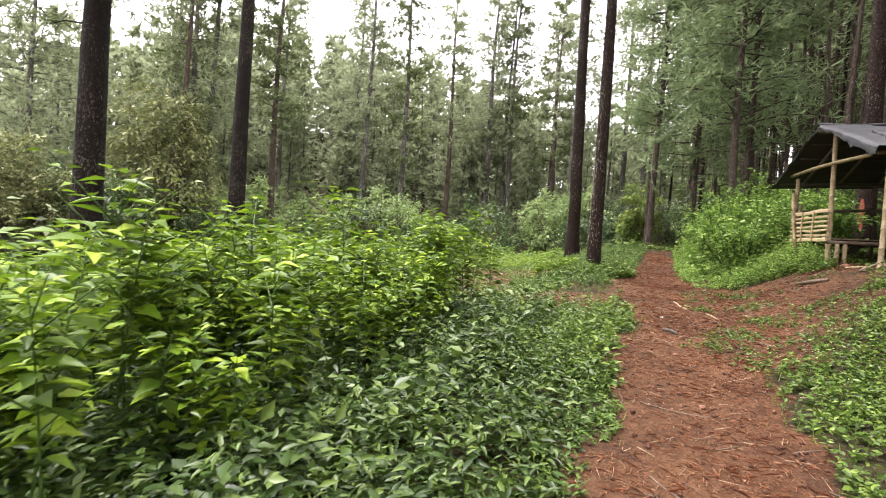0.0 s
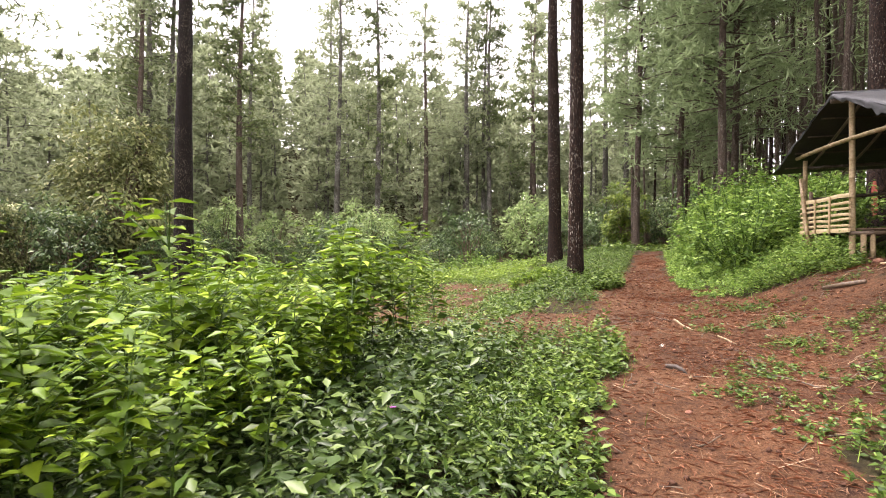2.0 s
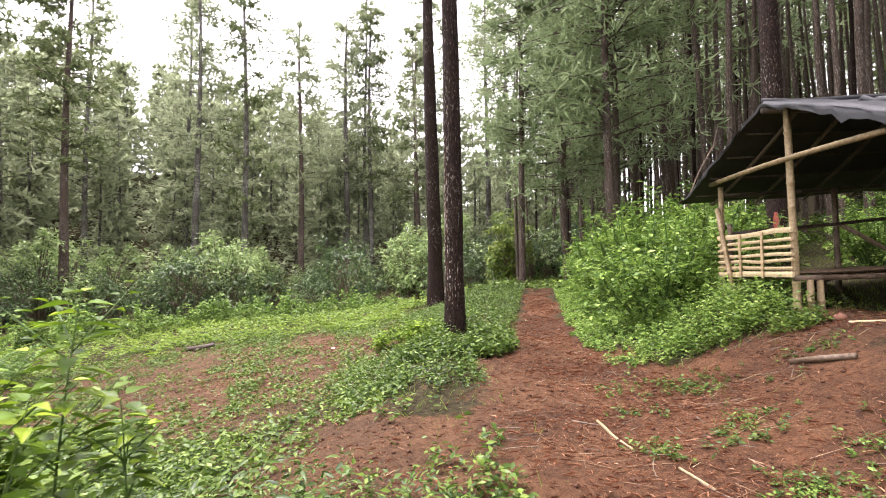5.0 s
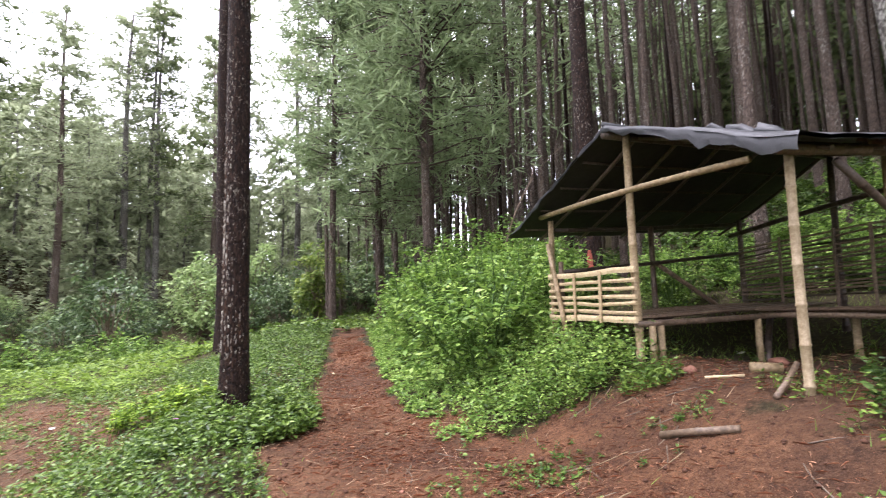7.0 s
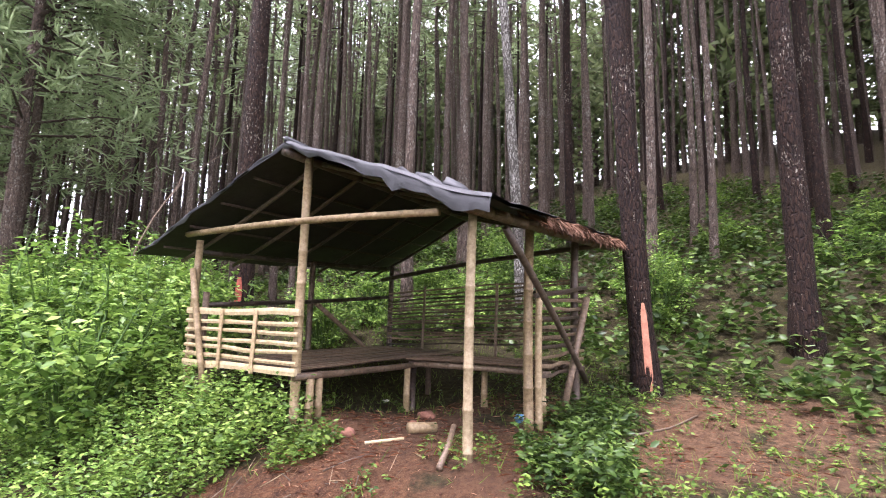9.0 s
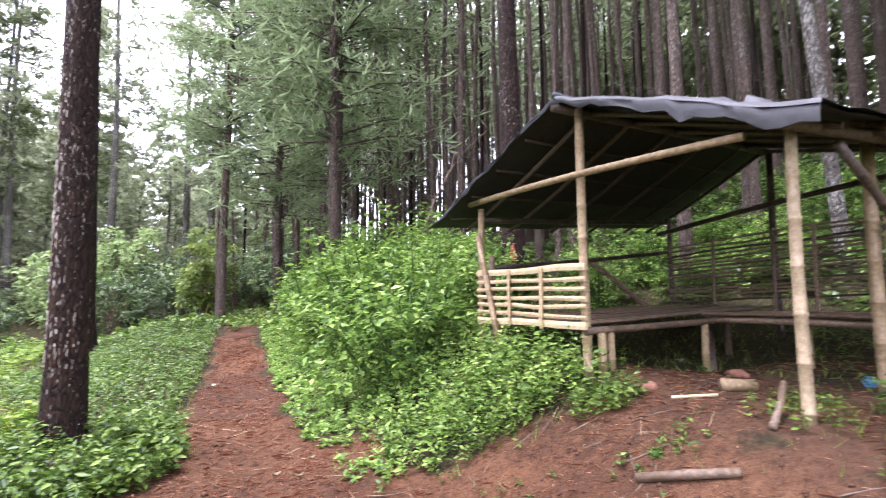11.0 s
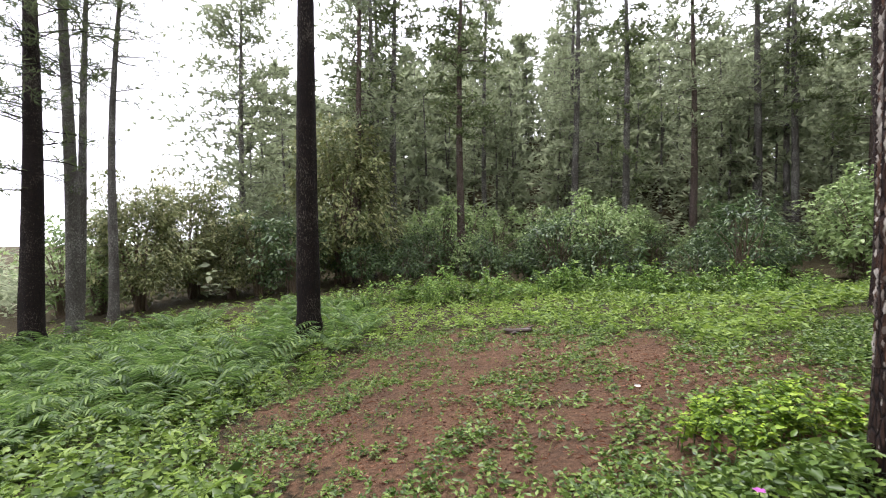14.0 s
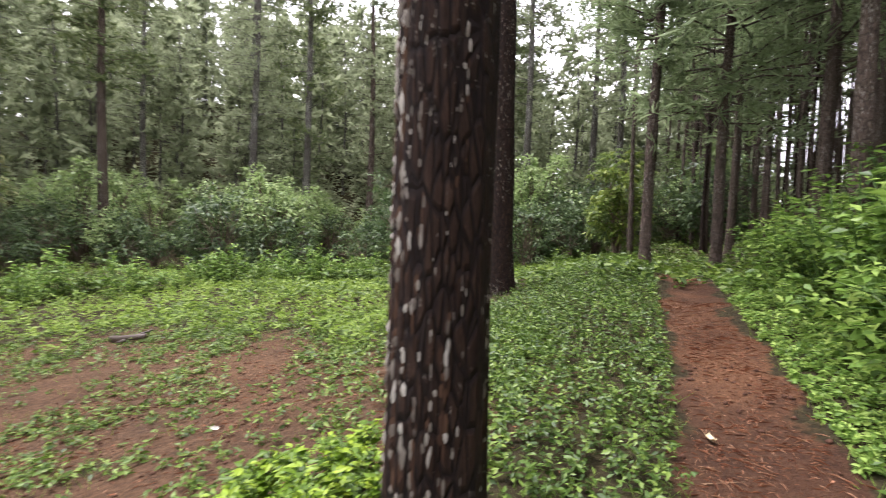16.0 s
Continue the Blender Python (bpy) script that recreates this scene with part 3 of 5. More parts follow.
def bark_flakes(tree, girth, lean, flare, seed, n, z1, mat, lift, size):
    """Loose flakes of bark standing off the trunk, in upright rows."""
    rng = np.random.default_rng(seed)
    h = rng.uniform(0.05, z1, n)
    col = np.floor(rng.uniform(0, 22, n)) / 22 * 6.283 + rng.normal(0, 0.05, n)
    rad = girth * 0.5 * (1 + (flare - 1) * np.exp(-h / 0.35)) * (1 - 0.8 * (h / 21) ** 1.05)
    wd, ht = size * rng.uniform(0.22, 0.5, n), size * rng.uniform(0.7, 2.3, n)
    six = np.array([(0, -1), (0.8, -0.6), (0.95, 0.5), (0.1, 1), (-0.9, 0.6), (-0.85, -0.5)])
    vs, k = [], 0
    mid_r = rad * 1.02 + lift
    for j in range(7):
        if j < 6:
            a, z, q = col + six[j, 0] * wd * 0.5 / rad * rng.uniform(0.7, 1.2, n), h + six[j, 1] * ht * 0.5 * rng.uniform(0.8, 1.1, n), rad * 0.985
        else:
            a, z, q = col, h, mid_r
        vs.append(np.stack([lean[0] * z + q * np.cos(a), lean[1] * z + q * np.sin(a), z], 1))
    v = np.stack(vs, 1).reshape(-1, 3)
    f = np.array([(i, (i + 1) % 6, 6) for i in range(6)])[None] + (np.arange(n) * 7)[:, None, None]
    tagged(link("flaky_bark", quick_mesh("flaky_bark", v, f.reshape(-1, 3)), mat, tree), kind="stuff")


FLAKE = leaf_mat("pale_bark_flakes", (0.07, 0.052, 0.04), (0.21, 0.185, 0.15), (0.44, 0.41, 0.35), 0.0, 0.9, 3.0, 0.1)
FLAKE_DARK = leaf_mat("brown_bark_flakes", (0.014, 0.008, 0.006), (0.045, 0.025, 0.016), (0.09, 0.05, 0.03), 0.0, 0.9, 3.0, 0.1)
bark_flakes(near_pine, 0.3, (0.0, -0.004), 1.25, 7, 1900, 4.6, FLAKE_DARK, 0.012, 0.085)
bark_flakes(near_pine, 0.3, (0.0, -0.004), 1.25, 8, 1300, 4.6, FLAKE, 0.016, 0.072)


def scar_on(tree, r, h0, h1, turn, lean, mat=None, label="fresh orange wood where bark was cut away"):
    """Tapping scar: a strip of bare wood with raised lips, hugging the trunk."""
    bm = bmesh.new()
    rows = []
    for i in range(9):
        u = i / 8
        h = h0 + (h1 - h0) * u
        half = 0.27 * math.sin(math.pi * (0.12 + 0.76 * u)) + 0.03 * math.sin(9 * u)
        rad = r * (1.0 + 0.3 * math.exp(-h / 0.35)) + 0.03
        rows.append([bm.verts.new((lean[0] * h + rad * math.cos(turn + a * half), lean[1] * h + rad * math.sin(turn + a * half), h)) for a in (-1, -0.4, 0.4, 1)])
    for a, b in zip(rows, rows[1:]):
        for k in range(3):
            bm.faces.new((a[k], a[k + 1], b[k + 1], b[k]))
    part("tapping_scar", bm, mat or SCAR, tree, label)


scar_on(leaner, 0.13, 0.075, 1.1, radians(226), (-0.05, 0.035))

scar_on(blazed, 0.205, 0.5, 1.3, radians(246), (-0.012, 0.0), BLAZE, "old dark red blaze in the bark")

# plantation up the slope and beyond the path, from a few grown pines
SORTS = []
for i in range(6):
    t = base("plantation_pine", pose(0, 0, -60 - i * 40), "straight slender plantation pine on the wooded slope", "tree", "plantation pines")
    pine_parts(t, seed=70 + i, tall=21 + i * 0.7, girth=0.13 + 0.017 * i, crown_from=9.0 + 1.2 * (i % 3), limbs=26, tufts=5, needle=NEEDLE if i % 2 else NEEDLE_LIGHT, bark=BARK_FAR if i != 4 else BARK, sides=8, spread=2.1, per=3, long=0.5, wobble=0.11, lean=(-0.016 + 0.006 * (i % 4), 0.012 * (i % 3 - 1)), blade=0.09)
    SORTS.append(t)
HILL = []
for i in range(4):
    t = base("hill_pine", pose(0, 0, -400 - i * 40), "pine in the wood on the far hill, paled for haze", "tree", "hill pines")
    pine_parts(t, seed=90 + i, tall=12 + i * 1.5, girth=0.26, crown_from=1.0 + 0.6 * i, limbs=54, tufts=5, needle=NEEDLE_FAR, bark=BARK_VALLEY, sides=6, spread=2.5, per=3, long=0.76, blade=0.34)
    HILL.append(t)

rng = np.random.default_rng(5)
taken = []


def plant_pine(sorts, x, y, lo=0.9, hi=1.15):
    k = int(rng.integers(len(sorts)))
    taken.append((math.hypot(x, y - 6), sorts, k, spot(x, y, -0.05, rng.uniform(-25, 25), rng.uniform(lo, hi))))


def raise_wood(sorts, keep, name, label):
    """The nearest trees as things of their own, the countless rest joined."""
    mine = sorted((t for t in taken if t[1] is sorts), key=lambda t: t[0])
    for _, _, k, m in mine[:keep]:
        copy_thing(sorts[k], m)
    chunks = collections.defaultdict(list)
    raw = {}
    for k, t in enumerate(sorts):
        for c in t.children:
            me = c.data
            me.calc_loop_triangles()
            v, f = np.empty(len(me.vertices) * 3, np.float32), np.empty(len(me.loop_triangles) * 3, np.int32)
            me.vertices.foreach_get("co", v)
            me.loop_triangles.foreach_get("vertices", f)
            raw[k, c.name.split(".")[0]] = (v.reshape(-1, 3), f.reshape(-1, 3), me.materials[0])
    for _, _, k, m in mine[keep:]:
        for kind in ("trunk", "branchwork", "crown"):
            v, f, mat = raw[k, kind]
            a = np.array(m)
            chunks[kind, mat].append((v @ a[:3, :3].T + a[:3, 3], f))
    top = tagged(new(name), label, "trees", kind="stuff")
    for (kind, mat), got in chunks.items():
        tagged(link(kind, quick_mesh(kind, *merged(got)), mat, top), kind="stuff")


gx, gy = np.meshgrid(np.arange(-10, 60, 1.95), np.arange(-14, 74, 1.95))
for x, y in zip(gx.ravel(), gy.ravel()):
    x, y = x + rng.uniform(-0.85, 0.85), y + rng.uniform(-0.85, 0.85)
    u = x - float(trail_x(min(y, 30)))
    edge = 8.4 if y < 13 else (5.6 if y < 16 else 3.9 if y < 33 else (-2.5 if y < 48 else -4.5))
    if u < edge or u > 35 or (y < 2 and u < 14) or (u > 24 and rng.random() < 0.45):
        continue
    if min((x - a) ** 2 + (y - b) ** 2 for a, b in ((3.25, 14.3), (6.25, 8.15), (7.7, 11.6), (8.5, 7.2), (-0.3, 18.6), (-4.2, 23.5), (-0.4, 24), (-2.6, 25), (-2.6, 31))) < 1.6:
        continue
    plant_pine(SORTS, x, y)
# the wood on the far hill and along the valley's far side
gx, gy = np.meshgrid(np.arange(-112, 12, 3.9), np.arange(-8, 112, 3.9))
for x, y in zip(gx.ravel(), gy.ravel()):
    x, y = x + rng.uniform(-1.9, 1.9), y + rng.uniform(-1.9, 1.9)
    r = math.hypot(x, y - 6)
    a = math.degrees(math.atan2(-x, y - 6))
    near = 46 if a > 32 else 50
    if r < near or r > 88 or a > 84 or a < 2:
        continue
    plant_pine(HILL, x, y, 0.75, 1.1)
# thinner, lower wood closing the valley behind and aside
for _ in range(70):
    a, r = radians(rng.uniform(120, 250)), rng.uniform(48, 90)
    plant_pine(HILL, -r * math.sin(a), 6 + r * math.cos(a), 0.5, 0.8)
# crowns closing the top of the slope
CLOSE = []
for i in range(2):
    t = base("ridge_pine", pose(0, 0, -700 - i * 40), "dark bushy pine at the top of the wooded slope", "tree", "ridge pines")
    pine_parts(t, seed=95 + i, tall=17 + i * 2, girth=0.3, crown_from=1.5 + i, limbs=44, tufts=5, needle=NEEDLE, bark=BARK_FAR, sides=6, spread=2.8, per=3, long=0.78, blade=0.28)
    CLOSE.append(t)
for _ in range(215):
    u, y = rng.uniform(27, 54), rng.uniform(-22, 78)
    plant_pine(CLOSE, float(trail_x(min(y, 30))) + u, y, 0.85, 1.2)
for _ in range(20):
    a, q = radians(rng.uniform(-30, 3)), rng.uniform(44, 68)
    plant_pine(CLOSE, -q * math.sin(a), 5 + q * math.cos(a), 0.8, 1.15)
raise_wood(CLOSE, 60, "ridge_wood", "dark pine wood along the top of the slope")
raise_wood(SORTS, 260, "plantation_wood", "rows of slender pines further up the slope")
raise_wood(HILL, 200, "hill_wood", "pine wood covering the far hill, paled for haze")
for t in SORTS + HILL + CLOSE:
    for c in t.children:
        bpy.data.objects.remove(c)
    bpy.data.objects.remove(t)

# ---- shrubs ----


def shrub_parts(parent, seed, tall, wide, stems, count, leaf, size, shape=OVAL, droop=0.2, hollow=0.5, slim=0.45):
    """A leafy bush: branching stems, and leaves set along twigs in an uneven crown."""
    rng = np.random.default_rng(seed)
    az = rng.random(stems) * 2 * np.pi
    out = wide * 0.5 * np.sqrt(rng.random(stems))
    top = np.stack([np.cos(az) * out, np.sin(az) * out, tall * rng.uniform(0.6, 1.0, stems) * (1 - 0.35 * (out / (wide * 0.5)) ** 2)], 1)
    foot = np.stack([np.cos(az) * out * 0.2, np.sin(az) * out * 0.2, np.full(stems, -0.1)], 1)
    knee = foot * 0.4 + top * 0.6 + rng.normal(0, 0.05 * wide, (stems, 3))
    tw = 5
    k = np.repeat(np.arange(stems), tw)
    a2 = rng.random(len(k)) * 2 * np.pi
    s0 = knee[k] + (top - knee)[k] * rng.random((len(k), 1)) - np.array([0, 0, 1]) * (rng.random((len(k), 1)) * 0.45 * tall * hollow)
    s1 = s0 + np.stack([np.cos(a2), np.sin(a2), rng.uniform(-0.1, 0.7, len(k))], 1) * (wide * rng.uniform(0.1, 0.26, len(k)))[:, None]
    tagged(link("branchwork", quick_mesh("branchwork", *merged([rods(foot, knee, 0.012 * tall, 0.008 * tall, 4), rods(knee, top, 0.008 * tall, 0.003 * tall, 4), rods(s0, s1, 0.004 * tall, 0.0015 * tall, 3)])), STEM if leaf is not RUST else TWIG, parent), kind="stuff")
    j = rng.integers(0, len(k) + stems, count)
    a0, a1 = np.concatenate([s0, knee]), np.concatenate([s1, top])
    v = rng.uniform(0.15, 1.05, count)[:, None]
    c = a0[j] + (a1 - a0)[j] * v + rng.normal(0, 0.02 * wide, (count, 3))
    th = rng.random(count) * 2 * np.pi
    way = np.stack([np.cos(th), np.sin(th), rng.uniform(-0.6, 0.5, count) - droop], 1) + unit(c * np.array([1, 1, 0.2])) * 0.6
    ln = size * rng.uniform(0.55, 1.25, count)
    tagged(link("foliage", quick_mesh("foliage", *leaves(c, way, np.array([0, 0, 1.0]) + rng.normal(0, 0.35, (count, 3)), ln, ln * slim, shape)), leaf, parent), kind="stuff")


def shrub(name, label, m, group="", category="shrub", **kw):
    t = base(name, m, label, category, group)
    shrub_parts(t, **kw)
    return t


def clump_parts(parent, seed, tall, wide, clumps, per, leaf, size, low=0.1, slim=0.5, droop=0.25, bark=None):
    """A rounded bush: a few limbs, and leaves in separate drooping clumps over an uneven dome."""
    rng = np.random.default_rng(seed)
    d = unit(rng.normal(0, 1, (clumps, 3)) * np.array([1, 1, 1.1]) + np.array([0, 0, 0.25]))
    lobe = 1 + 0.22 * np.sin(3 * np.arctan2(d[:, 1], d[:, 0]) + seed) + 0.16 * np.cos(5 * d[:, 2] + seed)
    q = lobe * rng.uniform(0.42, 1.02, clumps)
    half = tall * (1 - low) / 2
    c = d * q[:, None] * np.array([wide / 2, wide / 2, half]) + np.array([0, 0, tall * low + half])
    c[:, 2] = np.clip(c[:, 2], 0.06 * tall, tall * 1.04)
    core = np.array([0, 0, tall * 0.3])
    k = rng.choice(clumps, min(clumps, 26), replace=False)
    fork = core + (c[k] - core) * 0.4 + rng.normal(0, 0.03 * wide, (len(k), 3))
    foot = np.array([[0, 0, -0.15]]) + rng.normal(0, 0.03 * wide, (len(k), 3)) * np.array([1, 1, 0])
    tagged(link("branchwork", quick_mesh("branchwork", *merged([rods(foot, fork, 0.01 * tall, 0.007 * tall, 4), rods(fork, c[k], 0.007 * tall, 0.003 * tall, 4)])), bark or TWIG, parent), kind="stuff")
    j = np.repeat(np.arange(clumps), per)
    out = unit(rng.normal(0, 1, (len(j), 3)) + d[j] * 0.9 + np.array([0, 0, 0.25]))
    spot_at = c[j] + out * (wide * 0.1 * rng.uniform(0.3, 1.15, len(j)))[:, None]
    way = out * np.array([1, 1, 0.4]) + rng.normal(0, 0.35, (len(j), 3)) - np.array([0, 0, droop])
    ln = size * rng.uniform(0.6, 1.25, len(j))
    tagged(link("foliage", quick_mesh("foliage", *leaves(spot_at, way, out + np.array([0, 0, 0.6]), ln, ln * slim, DIAMOND)), leaf, parent), kind="stuff")


def clump_bush(name, label, m, group="", category="shrub", **kw):
    t = base(name, m, label, category, group)
    clump_parts(t, **kw)
    return t


def scatter_copies(kinds, places, lo=0.8, hi=1.2, dz=-0.03):
    for i, (x, y) in enumerate(places):
        s = rng.uniform(lo, hi)
        copy_thing(kinds[i % len(kinds)], spot(x, y, dz, rng.uniform(0, 360), s))


def drop_kinds(kinds):
    for t in kinds:
        for c in t.children:
            bpy.data.objects.remove(c)
        bpy.data.objects.remove(t)


# bright bushes between the path and the hut
BUSH = [shrub("leafy_bush", "bright green leafy bush on the bank beside the path", pose(0, 0, -900 - i), "bank bushes", seed=110 + i, tall=1.75 + 0.25 * i, wide=1.9, stems=30, count=3900, leaf=BANK, size=0.115, slim=0.55, hollow=1.3, shape=DIAMOND) for i in range(3)]
places = [(0.75, 11.7), (1.3, 13.0), (0.2, 13.4), (0.9, 14.6), (-0.2, 15.2), (1.9, 14.9), (-0.6, 16.9), (0.6, 16.6), (2.0, 16.6), (2.2, 12.6), (-0.9, 18.6), (0.4, 18.6), (1.8, 18.8), (3.2, 17.2)]
scatter_copies(BUSH, places, 0.88, 1.2)
places = [(7.6 + rng.uniform(-0.8, 0.8) + (i % 7) * 1.9, 4.5 + (i // 7) * 2.6 + rng.uniform(-0.9, 0.9)) for i in range(42)]
scatter_copies(BUSH, [(5.9, 12.9), (6.9, 12.0), (4.6, 13.6), (7.6, 10.6), (6.2, 14.4), (8.4, 12.6), (7.4, 14.0), (5.0, 15.4), (8.6, 9.4)], 0.6, 0.85)
SLOPE = [shrub("slope_bush", "low green bush between the pines on the slope", pose(0, 0, -930 - i), "slope bushes", seed=115 + i, tall=1.2, wide=1.7, stems=16, count=700, leaf=COVER if i else BANK, size=0.15, slim=0.55, hollow=1.3, shape=DIAMOND) for i in range(2)]
scatter_copies(SLOPE, [p for p in places if p[0] > 7.2 + 0.12 * p[1] * (p[1] < 9)], 0.5, 0.9)
drop_kinds(SLOPE)
drop_kinds(BUSH)

# dark coffee bushes and paler shrubs down in the valley
DARK = [clump_bush("coffee_bush", "dark glossy coffee bush at the valley's edge", pose(0, 0, -950 - i), "valley coffee bushes", seed=120 + i, tall=2.5 + 0.5 * i, wide=3.0, clumps=58, per=25, leaf=COFFEE, size=0.22, slim=0.42, droop=0.4) for i in range(3)]
places = []
for i in range(56):
    a, r = radians(rng.uniform(-2, 84)), rng.uniform(29, 41)
    x, y = -r * math.sin(a), 6 + r * math.cos(a)
    if x - float(trail_x(min(y, 30))) > 1.2 or (8 < math.degrees(a) < 18 and r < 33):
        continue
    places.append((x, y))
scatter_copies(DARK, places, 0.85, 1.45)
drop_kinds(DARK)
PALE = [clump_bush("valley_shrub", "pale green broad-leaved shrub in the valley", pose(0, 0, -970 - i), "valley shrubs", seed=130 + i, tall=3.6 + 0.8 * i, wide=3.4, clumps=60, per=25, leaf=SHRUB, size=0.235, slim=0.52) for i in range(3)]
places = []
for i in range(74):
    a, r = radians(rng.uniform(4, 126)), rng.uniform(31, 47)
    if 67 < math.degrees(a) < 84 and r < 40:
        continue
    places.append((-r * math.sin(a), 6 + r * math.cos(a)))
scatter_copies(PALE, places, 0.5, 1.45)
drop_kinds(PALE)
rusty = clump_bush("rusty_shrub", "large rounded shrub with rusty brown and green leaves", spot(-34.5, 15.6), seed=140, tall=10.2, wide=7.4, clumps=250, per=40, leaf=RUST, size=0.37, low=0.04, slim=0.42, droop=0.5)
for x, y, s in ((-33, 4.0, 0.68), (-36, 6.6, 0.72), (-33.5, 8.6, 0.5)):
    copy_thing(rusty, spot(x, y, -0.05, 80 * s, s))
clump_bush("yellow_shrub", "yellow-green shrub beyond the end of the path", spot(-7.6, 34.5), seed=141, tall=4.6, wide=2.7, clumps=90, per=26, leaf=YELLOW, size=0.34, slim=0.42, droop=0.4)

# ---- hut ----
HUT = pose(2.38, 9.36, 0.95, 0, 0, -70.7)
hut = base("bamboo_hut", HUT, "open bamboo hut with a grey tarpaulin gable roof", "hut")


def local_z(a, b):
    p = HUT @ Vector((a, b, 0))
    return float(ground(p.x, p.y)) - 0.95


def post(a, b, top, r, mat=BAMBOO, da=0.0, db=0.0):
    z0 = local_z(a, b) - 0.25
    return part("post", bamboo((a, b, z0), (a + da, b + db, top), r), mat, hut, smooth=True)


post(-1.78, 0.0, 1.8, 0.044)
post(-1.62, 0.04, 1.2, 0.04, BAMBOO_OLD)
post(0.0, 0.0, 2.5, 0.046, BAMBOO, 0.02, -0.04)
post(-1.78, 1.75, 1.75, 0.045, BAMBOO_OLD)
post(1.87, 0.0, 1.8, 0.04, BAMBOO_GREEN)
post(1.75, 1.35, 1.9, 0.05)
post(1.82, 1.43, 1.3, 0.038)
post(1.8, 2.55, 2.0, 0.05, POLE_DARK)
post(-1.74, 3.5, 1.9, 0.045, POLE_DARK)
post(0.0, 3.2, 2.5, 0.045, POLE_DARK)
# beams
part("collar_beam", bamboo((-1.88, -0.1, 1.86), (1.66, -0.16, 1.76), 0.035), BAMBOO, hut, smooth=True)
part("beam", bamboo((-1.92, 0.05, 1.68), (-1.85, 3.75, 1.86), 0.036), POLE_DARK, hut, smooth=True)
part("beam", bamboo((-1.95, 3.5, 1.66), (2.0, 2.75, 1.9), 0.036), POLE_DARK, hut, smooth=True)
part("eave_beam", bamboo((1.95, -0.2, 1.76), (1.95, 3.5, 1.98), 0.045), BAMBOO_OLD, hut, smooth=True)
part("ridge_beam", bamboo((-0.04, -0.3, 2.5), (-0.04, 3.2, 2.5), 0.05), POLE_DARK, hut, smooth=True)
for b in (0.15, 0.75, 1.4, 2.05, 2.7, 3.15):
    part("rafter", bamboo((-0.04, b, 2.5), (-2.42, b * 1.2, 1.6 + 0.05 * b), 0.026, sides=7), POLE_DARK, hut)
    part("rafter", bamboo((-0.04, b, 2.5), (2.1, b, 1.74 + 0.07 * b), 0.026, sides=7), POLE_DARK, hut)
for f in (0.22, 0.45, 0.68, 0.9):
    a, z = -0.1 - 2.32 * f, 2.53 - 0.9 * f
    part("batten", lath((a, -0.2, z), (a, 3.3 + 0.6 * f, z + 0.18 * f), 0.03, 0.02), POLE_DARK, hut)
# braces
for p0, p1, r, mat in [((-1.72, -0.09, 1.45), (-1.25, -0.12, 0.1), 0.036, BAMBOO), ((1.97, 0.37, 1.7), (1.95, 2.45, 0.32), 0.033, POLE_DARK), ((1.95, 2.5, 1.25), (1.9, 1.9, 0.1), 0.04, BAMBOO_OLD),
                       ((-1.73, 1.75, 1.2), (-1.73, 3.6, 0.1), 0.036, BAMBOO_OLD), ((-0.5, 0.9, 0.45), (-1.7, 0.1, -0.25), 0.045, POLE_DARK), ((-0.4, 2.4, 0.42), (0.1, 1.7, -0.1), 0.04, POLE_DARK)]:
    part("brace", bamboo(p0, p1, r), mat, hut, smooth=True)
# side panel of split bamboo beside the path
for i, z in enumerate((0.42, 0.51, 0.6, 0.69, 0.78, 0.87, 0.98)):
    w = 0.07 if i in (0, 6) else 0.045
    part("slat", lath((-1.79, -0.06, z + 0.01), (0.07, -0.075, z), w, 0.03, 0.012), BAMBOO_PALE, hut)
for a in (-1.1, -0.55):
    part("upright", lath((a, -0.1, 0.38), (a + 0.01, -0.1, 1.0), 0.05, 0.02, 0.004), BAMBOO_PALE, hut)
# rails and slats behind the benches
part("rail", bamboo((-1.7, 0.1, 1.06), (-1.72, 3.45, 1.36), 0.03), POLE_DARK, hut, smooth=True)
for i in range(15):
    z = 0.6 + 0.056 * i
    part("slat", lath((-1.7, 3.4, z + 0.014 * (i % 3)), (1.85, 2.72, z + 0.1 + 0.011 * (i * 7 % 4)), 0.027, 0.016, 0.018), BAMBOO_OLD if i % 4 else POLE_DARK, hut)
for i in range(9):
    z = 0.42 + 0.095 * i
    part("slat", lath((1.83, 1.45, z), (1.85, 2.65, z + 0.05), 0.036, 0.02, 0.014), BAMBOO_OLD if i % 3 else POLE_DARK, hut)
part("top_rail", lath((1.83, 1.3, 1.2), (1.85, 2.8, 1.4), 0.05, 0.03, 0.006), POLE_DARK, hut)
for a in (-0.85, 0.05, 0.55, 1.2):
    b = 3.36 - 0.19 * (a + 1.7)
    part("upright", lath((a, b, 0.4), (a + 0.02, b, 1.5), 0.045, 0.02, 0.004), BAMBOO_OLD, hut)
